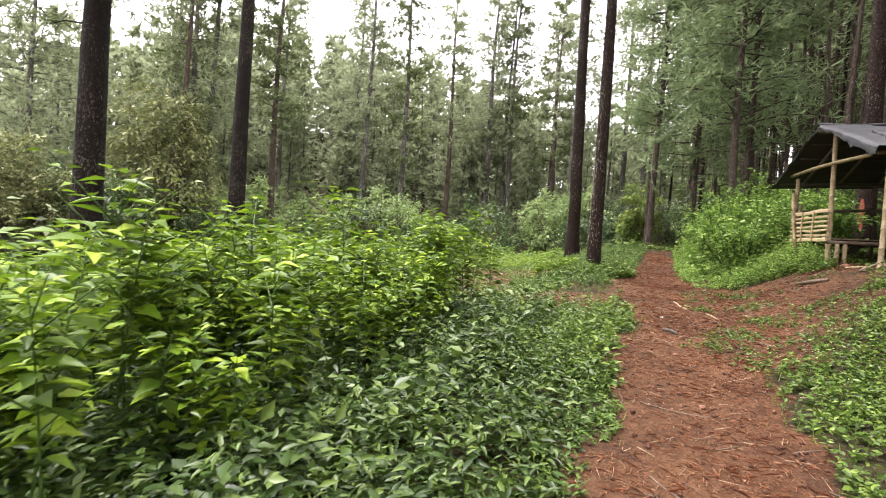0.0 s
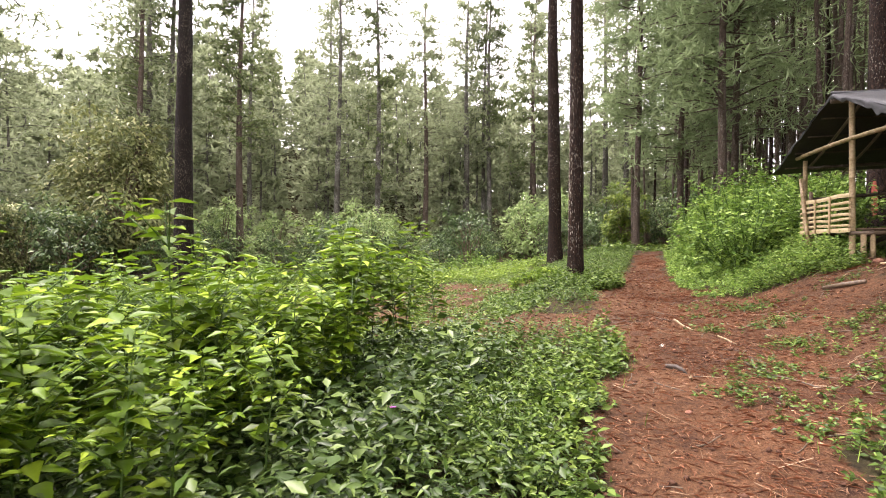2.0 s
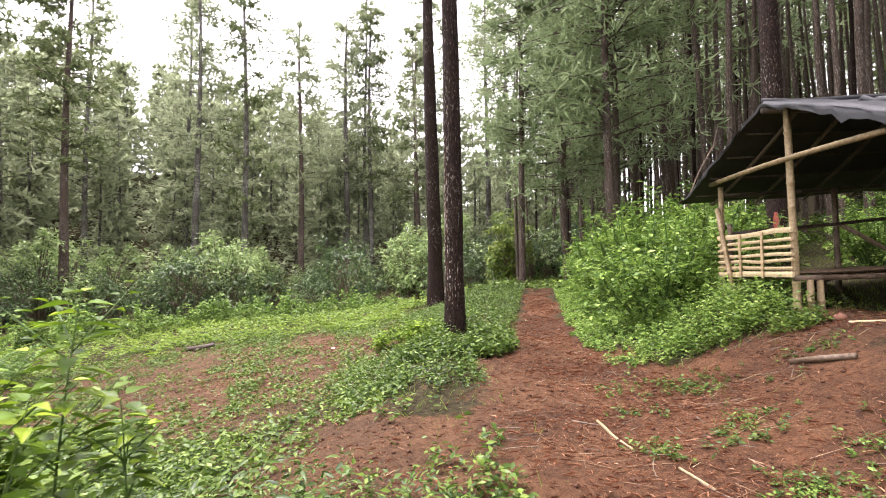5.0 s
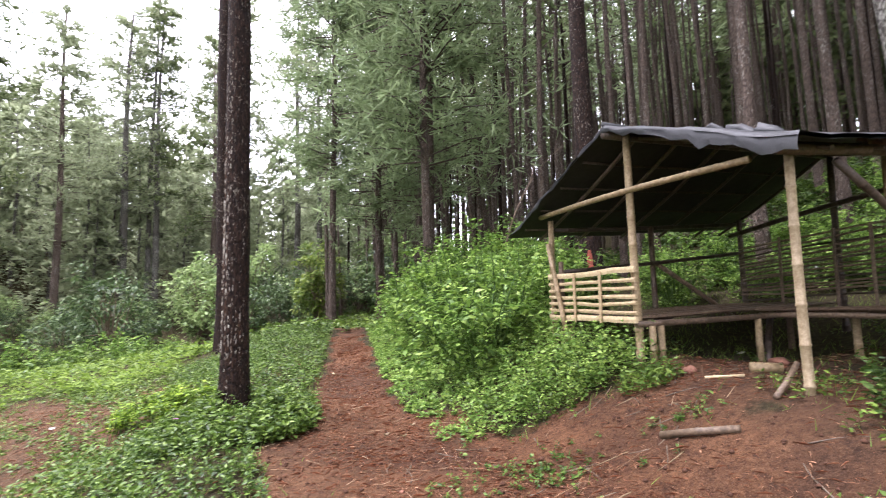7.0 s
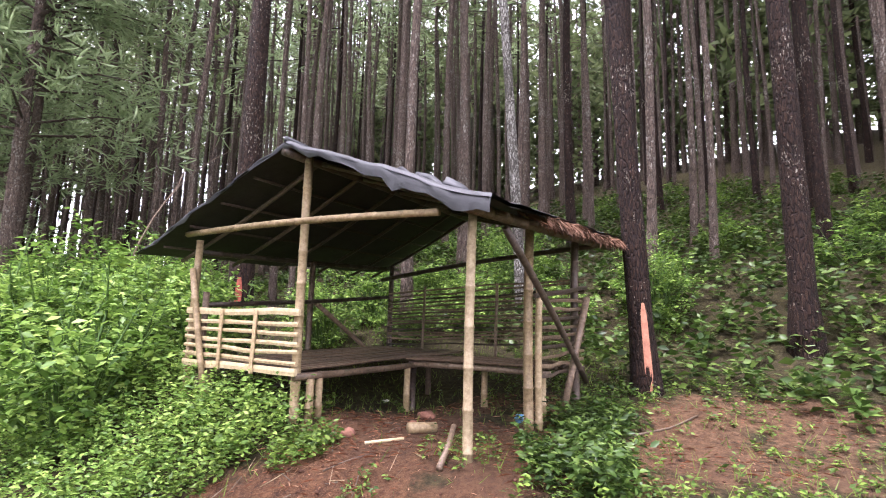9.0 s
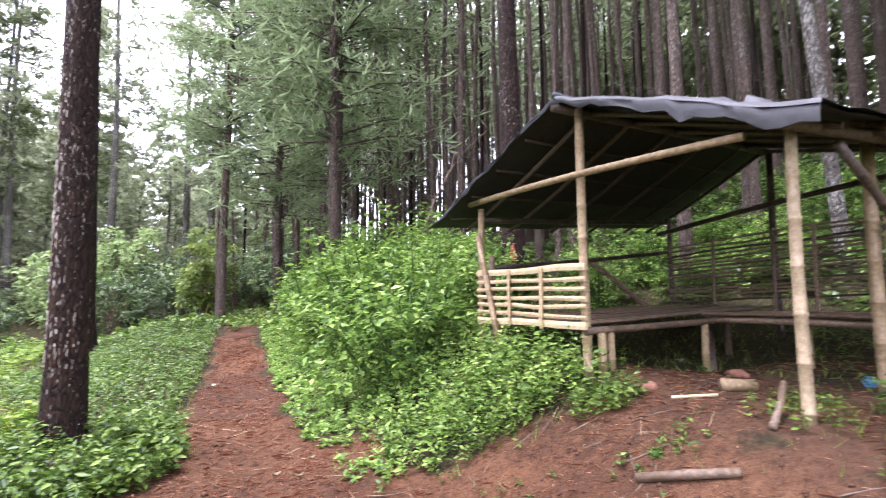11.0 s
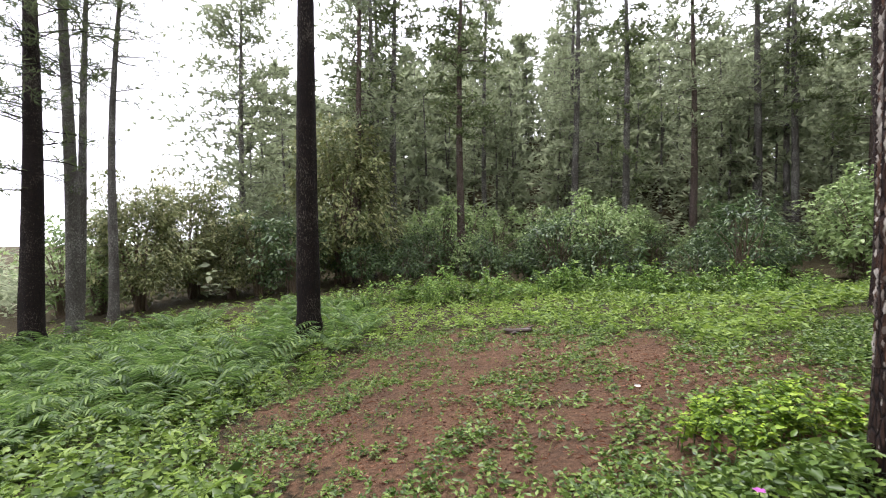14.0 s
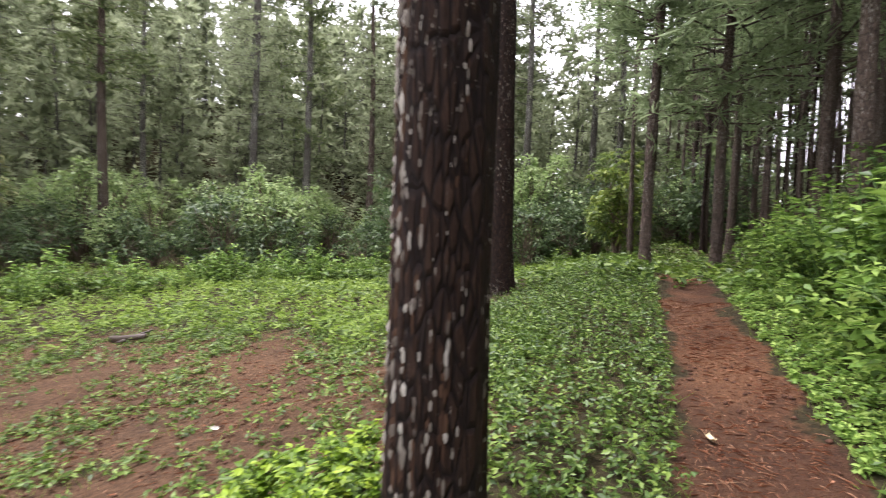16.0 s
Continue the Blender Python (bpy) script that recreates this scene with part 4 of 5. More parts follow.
# two benches in an L
for i in range(15):
    a = -1.66 + i * 0.112
    part("bench_slat", lath((a, 0.02, 0.44), (a + random.uniform(-0.02, 0.02), 3.1, 0.54 + random.uniform(-0.012, 0.012)), 0.03, 0.1, 0.008), BAMBOO_OLD, hut)
for i in range(11):
    b = 1.72 + i * 0.112
    part("bench_slat", lath((0.0, b, 0.49), (1.75, b + random.uniform(-0.02, 0.02), 0.49 + random.uniform(-0.012, 0.012)), 0.03, 0.1, 0.008), BAMBOO_OLD, hut)
for p0, p1 in [((0.02, -0.05, 0.38), (0.05, 3.0, 0.47)), ((-1.62, 0, 0.38), (-1.62, 3.1, 0.47)), ((0.0, 1.76, 0.43), (1.8, 1.76, 0.43)), ((0.0, 2.8, 0.43), (1.8, 2.8, 0.43))]:
    part("bench_rail", bamboo(p0, p1, 0.036), BAMBOO_OLD, hut, smooth=True)
for a, b in ((0.06, 0.12), (0.03, 0.26), (0.06, 1.64), (-0.3, 2.6), (0.85, 2.1), (-1.6, 1.4), (1.7, 1.8), (-1.55, 0.12)):
    part("bench_leg", bamboo((a, b, local_z(a, b) - 0.15), (a, b, 0.42 if b > 1 else 0.36), 0.042), BAMBOO if a > 0 else BAMBOO_OLD, hut, smooth=True)


def roof_sheet(points_a, z_of, b0, b1, sag, drop, seed):
    """A tarpaulin: wavy sheet with thickness, its rim folded down over the eave."""
    bm = bmesh.new()
    nb = 26
    grid = []
    for i, a in enumerate(points_a):
        row = []
        for j in range(nb + 1):
            b = b0 + (b1 + max(0.0, -0.04 - a) * 0.32 - b0) * j / nb
            z = z_of(a) + (0.022 * max(0.0, -0.04 - a) + 0.034 * max(0.0, a)) * (b - b0) + sag * noise.noise(Vector((a * 2.1, b * 2.1, seed))) + 0.4 * sag * noise.noise(Vector((a * 7, b * 7, seed)))
            da = 0.03 * noise.noise(Vector((b * 3, seed, 1))) * (i == len(points_a) - 1)
            row.append(bm.verts.new((a + da, b + 0.05 * noise.noise(Vector((a * 3, 2, seed))) * (j in (0, nb)), z)))
        grid.append(row)
    for i in range(len(points_a) - 1):
        for j in range(nb):
            bm.faces.new((grid[i][j], grid[i][j + 1], grid[i + 1][j + 1], grid[i + 1][j]))
    # front hem
    last = [row[0] for row in grid]
    for step in (0.3, 0.65, 1.0):
        hem = []
        for i, a in enumerate(points_a):
            v = grid[i][0].co
            deep = drop * (0.8 + 0.5 * noise.noise(Vector((a * 4, 3, seed)))) * (1 + 0.7 * float(smooth(0.5, 1.4, a)) + 0.5 * noise.noise(Vector((a * 11, 5, seed))))
            crease = 0.035 * noise.noise(Vector((a * 6, step * 2.5, seed)))
            hem.append(bm.verts.new((v.x, v.y - 0.025 + crease, v.z - deep * step)))
        for i in range(len(points_a) - 1):
            bm.faces.new((last[i], last[i + 1], hem[i + 1], hem[i]))
        last = hem
    bmesh.ops.recalc_face_normals(bm, faces=bm.faces)
    return bm


def slope_left(a):
    return 2.58 - 0.93 * (-0.04 - a) / 2.46


def slope_right(a):
    return 2.58 - 0.8 * (a + 0.04) / 2.19


# each slope twice: the tarpaulin, and a darker sheet just below it
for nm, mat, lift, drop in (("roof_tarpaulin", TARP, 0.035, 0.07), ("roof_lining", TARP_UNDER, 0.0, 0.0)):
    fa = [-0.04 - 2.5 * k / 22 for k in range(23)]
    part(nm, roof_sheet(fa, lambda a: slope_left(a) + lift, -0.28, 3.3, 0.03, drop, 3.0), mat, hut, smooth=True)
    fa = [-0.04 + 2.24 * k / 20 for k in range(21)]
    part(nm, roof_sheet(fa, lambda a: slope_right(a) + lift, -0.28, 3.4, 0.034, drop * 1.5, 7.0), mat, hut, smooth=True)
# ridge fold, and bunched tarpaulin over the corner
part("ridge_fold", tube([(-0.04, -0.3 + 0.36 * i, 2.62 + 0.02 * math.sin(5 * i)) for i in range(11)], [0.028] * 11, 8, 0.3), TARP, hut, smooth=True)
part("tarpaulin_fold", tube([(0.95 + 0.1 * i, 0.15 + 0.05 * math.sin(4 * i), 2.27 - 0.036 * i + 0.03 * math.sin(2.2 * i)) for i in range(9)], [0.02 + 0.03 * math.sin(0.39 * i) for i in range(9)], 9, 0.8), TARP, hut, smooth=True)
# ragged thatch along the low eave
n = 2400
b = np.where(rng.random(n) < 0.5, rng.uniform(0.7, 3.5, n), np.where(rng.random(n) < 0.5, rng.normal(1.35, 0.13, n), rng.normal(3.1, 0.2, n)))
c = np.stack([2.12 + rng.uniform(-0.25, 0.12, n), b, 1.82 + 0.065 * b + rng.normal(0, 0.012, n)], 1)
c[:, 2] -= 0.36 * (c[:, 0] - 2.12)
w = np.stack([np.abs(rng.normal(0.4, 0.3, n)), rng.normal(0, 0.35, n), -np.abs(rng.normal(0.9, 0.4, n))], 1)
link("thatch", quick_mesh("thatch", *leaves(c, w, rng.normal(0, 1, (n, 3)), rng.uniform(0.05, 0.17, n), 0.006, DIAMOND)), THATCH, hut)
for q in range(5):
    part("thatch_roll", tube([(1.9 + 0.06 * k, 0.75 + 0.55 * q + 0.02 * math.sin(3 * k + q), 1.92 + 0.04 * q - 0.03 * k + 0.01 * (q % 2)) for k in range(6)], [0.008, 0.014, 0.015, 0.013, 0.009, 0.003], 8, 0.9), THATCH, hut, smooth=True)

# ---- low plants ----


def tufted(name, label, x, y, tall, size, per, mat, shape=DIAMOND, slim=0.45, flat=0.35):
    """Countless small plants: leaves up short stems at every place."""
    n = len(x)
    z = ground(x, y)
    k = np.repeat(np.arange(n), per)
    m = len(k)
    tall, size = np.broadcast_to(tall, n), np.broadcast_to(size, n)
    h = tall[k] * np.tile(np.linspace(0.25, 1.0, per), n) * rng.uniform(0.8, 1.1, m)
    th = np.tile(np.arange(per) * 2.4, n) + np.repeat(rng.random(n) * 6.3, per)
    lean = rng.normal(0, 0.22, (n, 2))[k] * h[:, None]
    c = np.stack([x[k] + lean[:, 0], y[k] + lean[:, 1], z[k] + h], 1)
    way = np.stack([np.cos(th), np.sin(th), rng.normal(0.1, flat, m)], 1)
    ln = size[k] * rng.uniform(0.6, 1.2, m)
    chunks = [leaves(c, way, np.array([0, 0, 1.0]) + rng.normal(0, 0.5, (m, 3)), ln, ln * slim, shape)]
    ob = link(name, quick_mesh(name, *merged(chunks)), mat)
    return tagged(ob, label, "plants", kind="stuff")


def sample(n, x0, x1, y0, y1, keep):
    x, y = rng.uniform(x0, x1, n), rng.uniform(y0, y1, n)
    ok = rng.random(n) < keep(x, y)
    return x[ok], y[ok]


def off_trail(x, y):
    return x - path_x(y)


def patchy(x, y, s=0.6, k=0.0):
    return np.clip(0.55 + 0.6 * wave(x, y, s, k), 0, 1)


def green(x, y):
    return np.clip(1.0 - 1.35 * bareness(x, y), 0, 1)


def far_from_trees(x, y):
    return ((x + 2.33) ** 2 + (y - 10.0) ** 2 > 0.06) & ((x + 17.2) ** 2 + (y - 9.8) ** 2 > 0.12)


# dark knee-high cover along the left of the path
x, y = sample(9000, -5.0, 1.9, -4.2, 5.2, lambda x, y: ((off_trail(x, y) < -0.62) & (off_trail(x, y) > -4.0)) * green(x, y) * np.maximum(smooth(2.6, 0.8, y), smooth(-1.9, -2.6, off_trail(x, y)) * smooth(5.2, 4.0, y)) * smooth(-0.7, -1.1, off_trail(x, y)))
u = off_trail(x, y)
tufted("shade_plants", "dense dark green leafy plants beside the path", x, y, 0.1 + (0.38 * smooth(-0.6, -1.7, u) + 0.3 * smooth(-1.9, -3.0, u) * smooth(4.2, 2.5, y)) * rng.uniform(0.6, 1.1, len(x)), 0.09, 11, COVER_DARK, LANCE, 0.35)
x, y = sample(12500, -3.6, 1.9, -4.2, 5.2, lambda x, y: ((off_trail(x, y) < -0.55) & (off_trail(x, y) > -2.7)) * green(x, y) * np.maximum(smooth(0.6, 2.4, y), smooth(-1.2, -0.8, off_trail(x, y))))
tufted("path_edge_plants", "fine-leaved green plants along the trodden edge", x, y, (0.05 + 0.3 * smooth(-0.55, -1.8, off_trail(x, y))) * rng.uniform(0.5, 1.15, len(x)), 0.053, 10, COVER_MID, LANCE, 0.38)
x, y = sample(5200, -6.5, 0.8, 1.6, 7.4, lambda x, y: (off_trail(x, y) < -0.65) * green(x, y) * smooth(7.4, 5.0, y) * smooth(-7, -4.5, x))
tufted("leafy_ground_cover", "fresh green ground cover between path and clearing", x, y, 0.22 * rng.uniform(0.4, 1.1, len(x)), 0.085, 8, COVER, DIAMOND, 0.5)
# both banks of the path and the yard before the hut
x, y = sample(6500, -1.5, 5.5, -4.2, 5.0, lambda x, y: smooth(0.62, 0.95, off_trail(x, y)) * (off_trail(x, y) < 3.2) * np.clip(1.15 - 1.2 * bareness(x, y), 0, 1) * smooth(5.0, 3.4, y))
tufted("path_side_cover", "dense low green cover along the edge of the path", x, y, 0.13 * rng.uniform(0.3, 1.3, len(x)), 0.062, 9, COVER, DIAMOND, 0.5)
x, y = sample(17500, -1.5, 7.6, -4.2, 10.5, lambda x, y: (off_trail(x, y) > 0.55) * green(x, y) * np.maximum(patchy(x, y, 0.9, 1.5), 0.4) * (1 - 0.95 * ((x > 3.0) & (x < 5.4) & (y > 8.4) & (y < 11))))
tufted("bank_ground_cover", "green low leafy weeds on the bank of red soil", x, y, 0.15 * rng.uniform(0.3, 1.2, len(x)), 0.056, 8, COVER, DIAMOND, 0.5)
x, y = sample(14000, -3.2, 3.2, 9.0, 20, lambda x, y: ((off_trail(x, y) > 0.5) & (off_trail(x, y) < 3.0)) * green(x, y))
tufted("bank_weeds", "bright knee-high weeds on the bank above the path", x, y, (0.06 + 0.44 * smooth(0.7, 2.1, off_trail(x, y))) * rng.uniform(0.4, 1.1, len(x)), 0.064, 9, BANK, DIAMOND, 0.5)
x, y = sample(11500, -5.5, 0.5, 7.2, 20, lambda x, y: ((off_trail(x, y) < -0.5) & (off_trail(x, y) > -3.6)) * green(x, y) * far_from_trees(x, y))
tufted("verge_plants", "bright green low plants between path and clearing", x, y, 0.17 * rng.uniform(0.4, 1.3, len(x)), 0.056, 9, COVER_MID, DIAMOND, 0.5)
r, a = 0.25 + 0.75 * np.sqrt(rng.random(520)), rng.random(520) * 6.283
tufted("tree_foot_plants", "leafy green plants round the foot of the pine", -2.2 + r * np.cos(a), 9.55 + r * np.sin(a) * 0.9, 0.26 * rng.uniform(0.5, 1.2, 520) * (1.25 - 0.6 * r), 0.075, 11, COVER, OVAL, 0.5)
# sparse rosettes on the bare clearing, fuller meadow round it
x, y = sample(30000, -15, -2.2, 4.5, 17, lambda x, y: (off_trail(x, y) < -1.6) * np.clip(green(x, y) + 1.05 * patchy(x, y, 0.35, 3.0) ** 2, 0, 1) * np.clip(1.7 * patchy(x, y, 0.9, 0.7) ** 2, 0.12, 1) * far_from_trees(x, y))
tufted("clearing_plants", "small green rosettes scattered over the bare clearing", x, y, 0.075 * rng.uniform(0.3, 1.6, len(x)), 0.07, 6, COVER, DIAMOND, 0.5)
x, y = sample(18000, -36, -6, -4.0, 34, lambda x, y: (off_trail(x, y) < -4) * (bareness(x, y) < 0.3) * smooth(-34, -12, x))
tufted("meadow_plants", "knee-high bright meadow plants beyond the clearing", x, y, 0.3 * rng.uniform(0.3, 1.2, len(x)), 0.16, 7, GRASS, DIAMOND, 0.4)
x, y = sample(7000, -26, -2, -6, 7.6, lambda x, y: (off_trail(x, y) < -5.0) * (bareness(x, y) < 0.25))
tufted("damp_weeds", "broad-leaved green weeds at the clearing's edge", x, y, 0.42 * rng.uniform(0.3, 1.1, len(x)), 0.15, 8, COVER, DIAMOND, 0.55)
# slope undergrowth: canopy shade is painted in by the dark leaf colour
x, y = sample(9000, 6.5, 24, -4, 26, lambda x, y: (off_trail(x, y) > 5.2) * smooth(24, 9, x))
tufted("slope_undergrowth", "green undergrowth between the slope's pines, darkened for canopy shade", x, y, 0.5 * rng.uniform(0.3, 1.2, len(x)), 0.15, 9, COVER_DARK, DIAMOND, 0.55)
x, y = sample(8000, -15, 8, 18, 46, lambda x, y: 0.8 + 0 * x)
tufted("crest_plants", "green weeds where the path drops out of sight", x, y, 0.3 * rng.uniform(0.3, 1.2, len(x)), 0.16, 7, COVER, DIAMOND, 0.5)

# far hill scrub, in the same haze-paled leaf colour
n = 5800
a = np.radians(rng.uniform(-4, 128, n))
q = rng.uniform(46, 84, n) - 16 * (a > 1.5) * rng.random(n)
tufted("hill_undergrowth", "scrub under the far hill's pines, paled for haze", -q * np.sin(a), 6 + q * np.cos(a), 3.4 * rng.uniform(0.2, 1.2, n), 0.55, 11, NEEDLE_FAR, DIAMOND, 0.5)

n = 1700
u, y = rng.uniform(33, 60, n), rng.uniform(-30, 70, n)
tufted("ridge_undergrowth", "dark scrub closing the top of the wooded slope", trail_x(np.minimum(y, 30)) + u, y, 8.0 * rng.uniform(0.3, 1.2, n), 0.8, 12, NEEDLE, DIAMOND, 0.5)

# fine grass
x, y = sample(60000, -13, 7, -4, 19, lambda x, y: np.clip(green(x, y) * 0.8 + 0.05, 0, 1) * (np.abs(off_trail(x, y)) > 0.45))
n = len(x)
c = np.stack([x, y, ground(x, y) - 0.01], 1)
w = np.stack([rng.normal(0, 0.6, n), rng.normal(0, 0.6, n), np.ones(n)], 1)
tagged(link("grass", quick_mesh("grass", *leaves(c, w, rng.normal(0, 1, (n, 3)), rng.uniform(0.05, 0.19, n), 0.008, BLADE)), GRASS), "short green grass among the low plants", "grass", kind="stuff")

# dry needles and bits of bark strewn over the path and the yard
x, y = sample(350000, -9, 7.5, -4, 17, lambda x, y: bareness(x, y) ** 1.5 * (0.16 + 0.84 * np.exp(-((off_trail(x, y) - 0.5) / 1.6) ** 2) + 0.3 * (off_trail(x, y) > 2.5)) * patchy(x, y, 0.45, 2.2))
n = len(x)
th = rng.random(n) * 6.283
c = np.stack([x, y, ground(x, y) + rng.uniform(0.002, 0.012, n)], 1)
w = np.stack([np.cos(th), np.sin(th), rng.normal(0, 0.06, n)], 1)
tagged(link("needle_litter", quick_mesh("needle_litter", *leaves(c, w, np.array([[0, 0, 1.0]]) + rng.normal(0, 0.2, (n, 3)), rng.uniform(0.035, 0.15, n) * rng.uniform(0.6, 1.1, n), rng.uniform(0.0025, 0.006, n), DIAMOND)), LITTER), "dry red-brown pine needles strewn on the path", "litter", kind="stuff")
x, y = sample(5200, -9, 5.5, -4, 17, lambda x, y: bareness(x, y))
n = len(x)
th = rng.random(n) * 6.283
c = np.stack([x, y, ground(x, y) + 0.006], 1)
w = np.stack([np.cos(th), np.sin(th), rng.normal(0, 0.15, n)], 1)
tagged(link("leaf_litter", quick_mesh("leaf_litter", *leaves(c, w, np.array([[0, 0, 1.0]]) + rng.normal(0, 0.3, (n, 3)), rng.uniform(0.025, 0.07, n), rng.uniform(0.006, 0.018, n), OVAL)), LITTER), "small brown leaves and bark flakes on the soil", "litter", kind="stuff")

x, y = sample(5200, -7, 4.5, -3.5, 12, lambda x, y: bareness(x, y) * np.exp(-((off_trail(x, y) - 0.7) / 1.5) ** 2) * patchy(x, y, 0.4, 4.0))
n = len(x)
th = rng.normal(0.4, 1.0, n)
ln = rng.uniform(0.05, 0.17, n) * rng.uniform(0.8, 1.9, n)
d = np.stack([np.cos(th), np.sin(th)], 1) * ln[:, None]
p0 = np.stack([x, y, ground(x, y) + 0.006], 1)
p1 = np.stack([x + d[:, 0], y + d[:, 1], ground(x + d[:, 0], y + d[:, 1]) + rng.uniform(0.004, 0.02, n)], 1)
tagged(link("straw_litter", quick_mesh("straw_litter", *rods(p0, p1, 0.0035, 0.0018, 3)), STRAW), "thin dry straws and twigs strewn over the soil", "litter", kind="stuff")

# crumbs of soil, and tufts that have come up through the trodden ground
x, y = sample(17000, -10, 5.0, -3, 15, lambda x, y: bareness(x, y) * patchy(x, y, 0.5, 5.0))
n = len(x)
sz = rng.uniform(0.008, 0.03, n) * rng.uniform(0.6, 1.2, n)
octa = np.array([(1, 0, 0), (0, 1, 0), (-1, 0, 0), (0, -1, 0), (0, 0, 0.8), (0, 0, -0.6)])
v = np.stack([x, y, ground(x, y) + 0.2 * sz], 1)[:, None] + octa[None] * sz[:, None, None] * rng.uniform(0.6, 1.3, (n, 6, 3))
f = np.array([(0, 1, 4), (1, 2, 4), (2, 3, 4), (3, 0, 4), (1, 0, 5), (2, 1, 5), (3, 2, 5), (0, 3, 5)])[None] + (np.arange(n) * 6)[:, None, None]
tagged(link("soil_crumbs", quick_mesh("soil_crumbs", v.reshape(-1, 3), f.reshape(-1, 3)), CLOD), "crumbs of red soil on the trodden ground", "soil", kind="stuff")
cx, cy = rng.uniform(-0.3, 3.6, 80), rng.uniform(2.0, 8.2, 80)
ok = (cx - trail_x(cy) > 0.15)
cx, cy = cx[ok], cy[ok]
k = rng.integers(0, len(cx), 1500)
x, y = cx[k] + rng.normal(0, 0.16, 1500), cy[k] + rng.normal(0, 0.13, 1500)
tufted("path_tufts", "small green tufts sprouting through the trodden soil", x, y, 0.07 * rng.uniform(0.3, 1.4, 1500), 0.042, 8, COVER_MID, DIAMOND, 0.5)
# leafy clump before the hut's corner, and one by its side panel
for px, py, pr, ph, pn in ((3.5, 6.95, 0.45, 0.34, 140), (4.5, 7.6, 0.35, 0.24, 50), (1.95, 9.4, 0.32, 0.32, 80), (1.6, 10.1, 0.4, 0.36, 80), (4.9, 7.9, 0.45, 0.3, 90), (2.25, 8.8, 0.3, 0.2, 70), (1.5, 9.4, 0.5, 0.24, 80), (0.95, 9.85, 0.45, 0.18, 60)):
    r, a = pr * np.sqrt(rng.random(pn)), rng.random(pn) * 6.283
    tufted("hut_weeds", "leafy green weeds growing against the hut's posts", px + r * np.cos(a), py + r * np.sin(a), ph * rng.uniform(0.4, 1.1, pn), 0.058 if px < 2.6 else 0.075, 10, COVER if px < 2.6 else COVER_DARK, OVAL, 0.5)

# ---- tall weeds, one by one ----


def weed_parts(parent, seed, tall, size, pairs, mat):
    """An upright weed: opposite broad leaves up the stem, and leafy side shoots under the top."""
    rng = np.random.default_rng(seed)
    n = 7
    bend = rng.normal(0, 0.09, 2)
    path = [(bend[0] * (i / n) ** 2, bend[1] * (i / n) ** 2, tall * i / n - 0.05) for i in range(n + 1)]
    part("stem", tube(path, [0.008 - 0.0008 * i for i in range(n + 1)], 6), STEM, parent)
    h = np.repeat(np.linspace(0.42, 1.0, pairs) ** 0.75, 2)
    th = np.tile([0, np.pi], pairs) + np.repeat(np.arange(pairs) * 1.5708, 2) + rng.normal(0, 0.3, 2 * pairs)
    c = [np.stack([bend[0] * h ** 2, bend[1] * h ** 2, h * tall - 0.05], 1)]
    ths, ln = [th], [size * (0.55 + 0.9 * np.sin(np.pi * np.clip(1.25 - h, 0.12, 0.62)) ** 1.5) * rng.uniform(0.8, 1.2, len(h))]
    shoots = []
    for k in range(6):
        h0, a, reach = rng.uniform(0.55, 0.88), rng.random() * 6.283, tall * rng.uniform(0.13, 0.26)
        p0 = np.array([bend[0] * h0 ** 2, bend[1] * h0 ** 2, h0 * tall - 0.05])
        p1 = p0 + reach * np.array([math.cos(a), math.sin(a), 0.9])
        shoots.append((p0, p1))
        v = np.repeat(np.linspace(0.4, 1.0, 4), 2)
        c.append(p0 + (p1 - p0) * v[:, None])
        ths.append(a + np.tile([1.2, -1.2], 4) + np.repeat(np.arange(4) * 1.57, 2) + rng.normal(0, 0.3, 8))
        ln.append(size * (1.05 - 0.45 * v) * rng.uniform(0.7, 1.1, 8))
    c, th, ln = np.concatenate(c), np.concatenate(ths), np.concatenate(ln)
    way = np.stack([np.cos(th), np.sin(th), rng.normal(0.02, 0.2, len(th))], 1)
    tagged(link("side_shoot", quick_mesh("side_shoot", *rods(np.array([q[0] for q in shoots]), np.array([q[1] for q in shoots]), 0.005, 0.002, 4)), STEM, parent), kind="stuff")
    tagged(link("foliage", quick_mesh("foliage", *leaves(c + way * 0.025, way, np.array([[0, 0, 1.0]]) + rng.normal(0, 0.22, (len(th), 3)), ln, ln * 0.54, HEART)), mat, parent), kind="stuff")


WEEDS = []
for i in range(7):
    t = base("tall_weed", pose(0, 0, -1200 - i), "tall bright green weed with broad toothed leaves", "plant", "tall weeds beside the path")
    weed_parts(t, 300 + i, 0.95 + 0.1 * i, 0.1, 18, WEED)
    WEEDS.append(t)
x, y = sample(1300, -8.5, 1.4, -4.0, 3.9, lambda x, y: smooth(-2.2, -3.0, off_trail(x, y)) * smooth(4.0, 2.6, y - 0.1 * x) * smooth(-7.5, -4, x))
for i, (a, b) in enumerate(list(zip(x, y))[:300]):
    uu = -float(off_trail(a, b))
    copy_thing(WEEDS[i % 7], spot(a, b, 0, rng.uniform(0, 360), float(np.clip(0.62 + 0.36 * (uu - 1.4), 0.55, 1.32)) * rng.uniform(0.85, 1.08)))
drop_kinds(WEEDS)
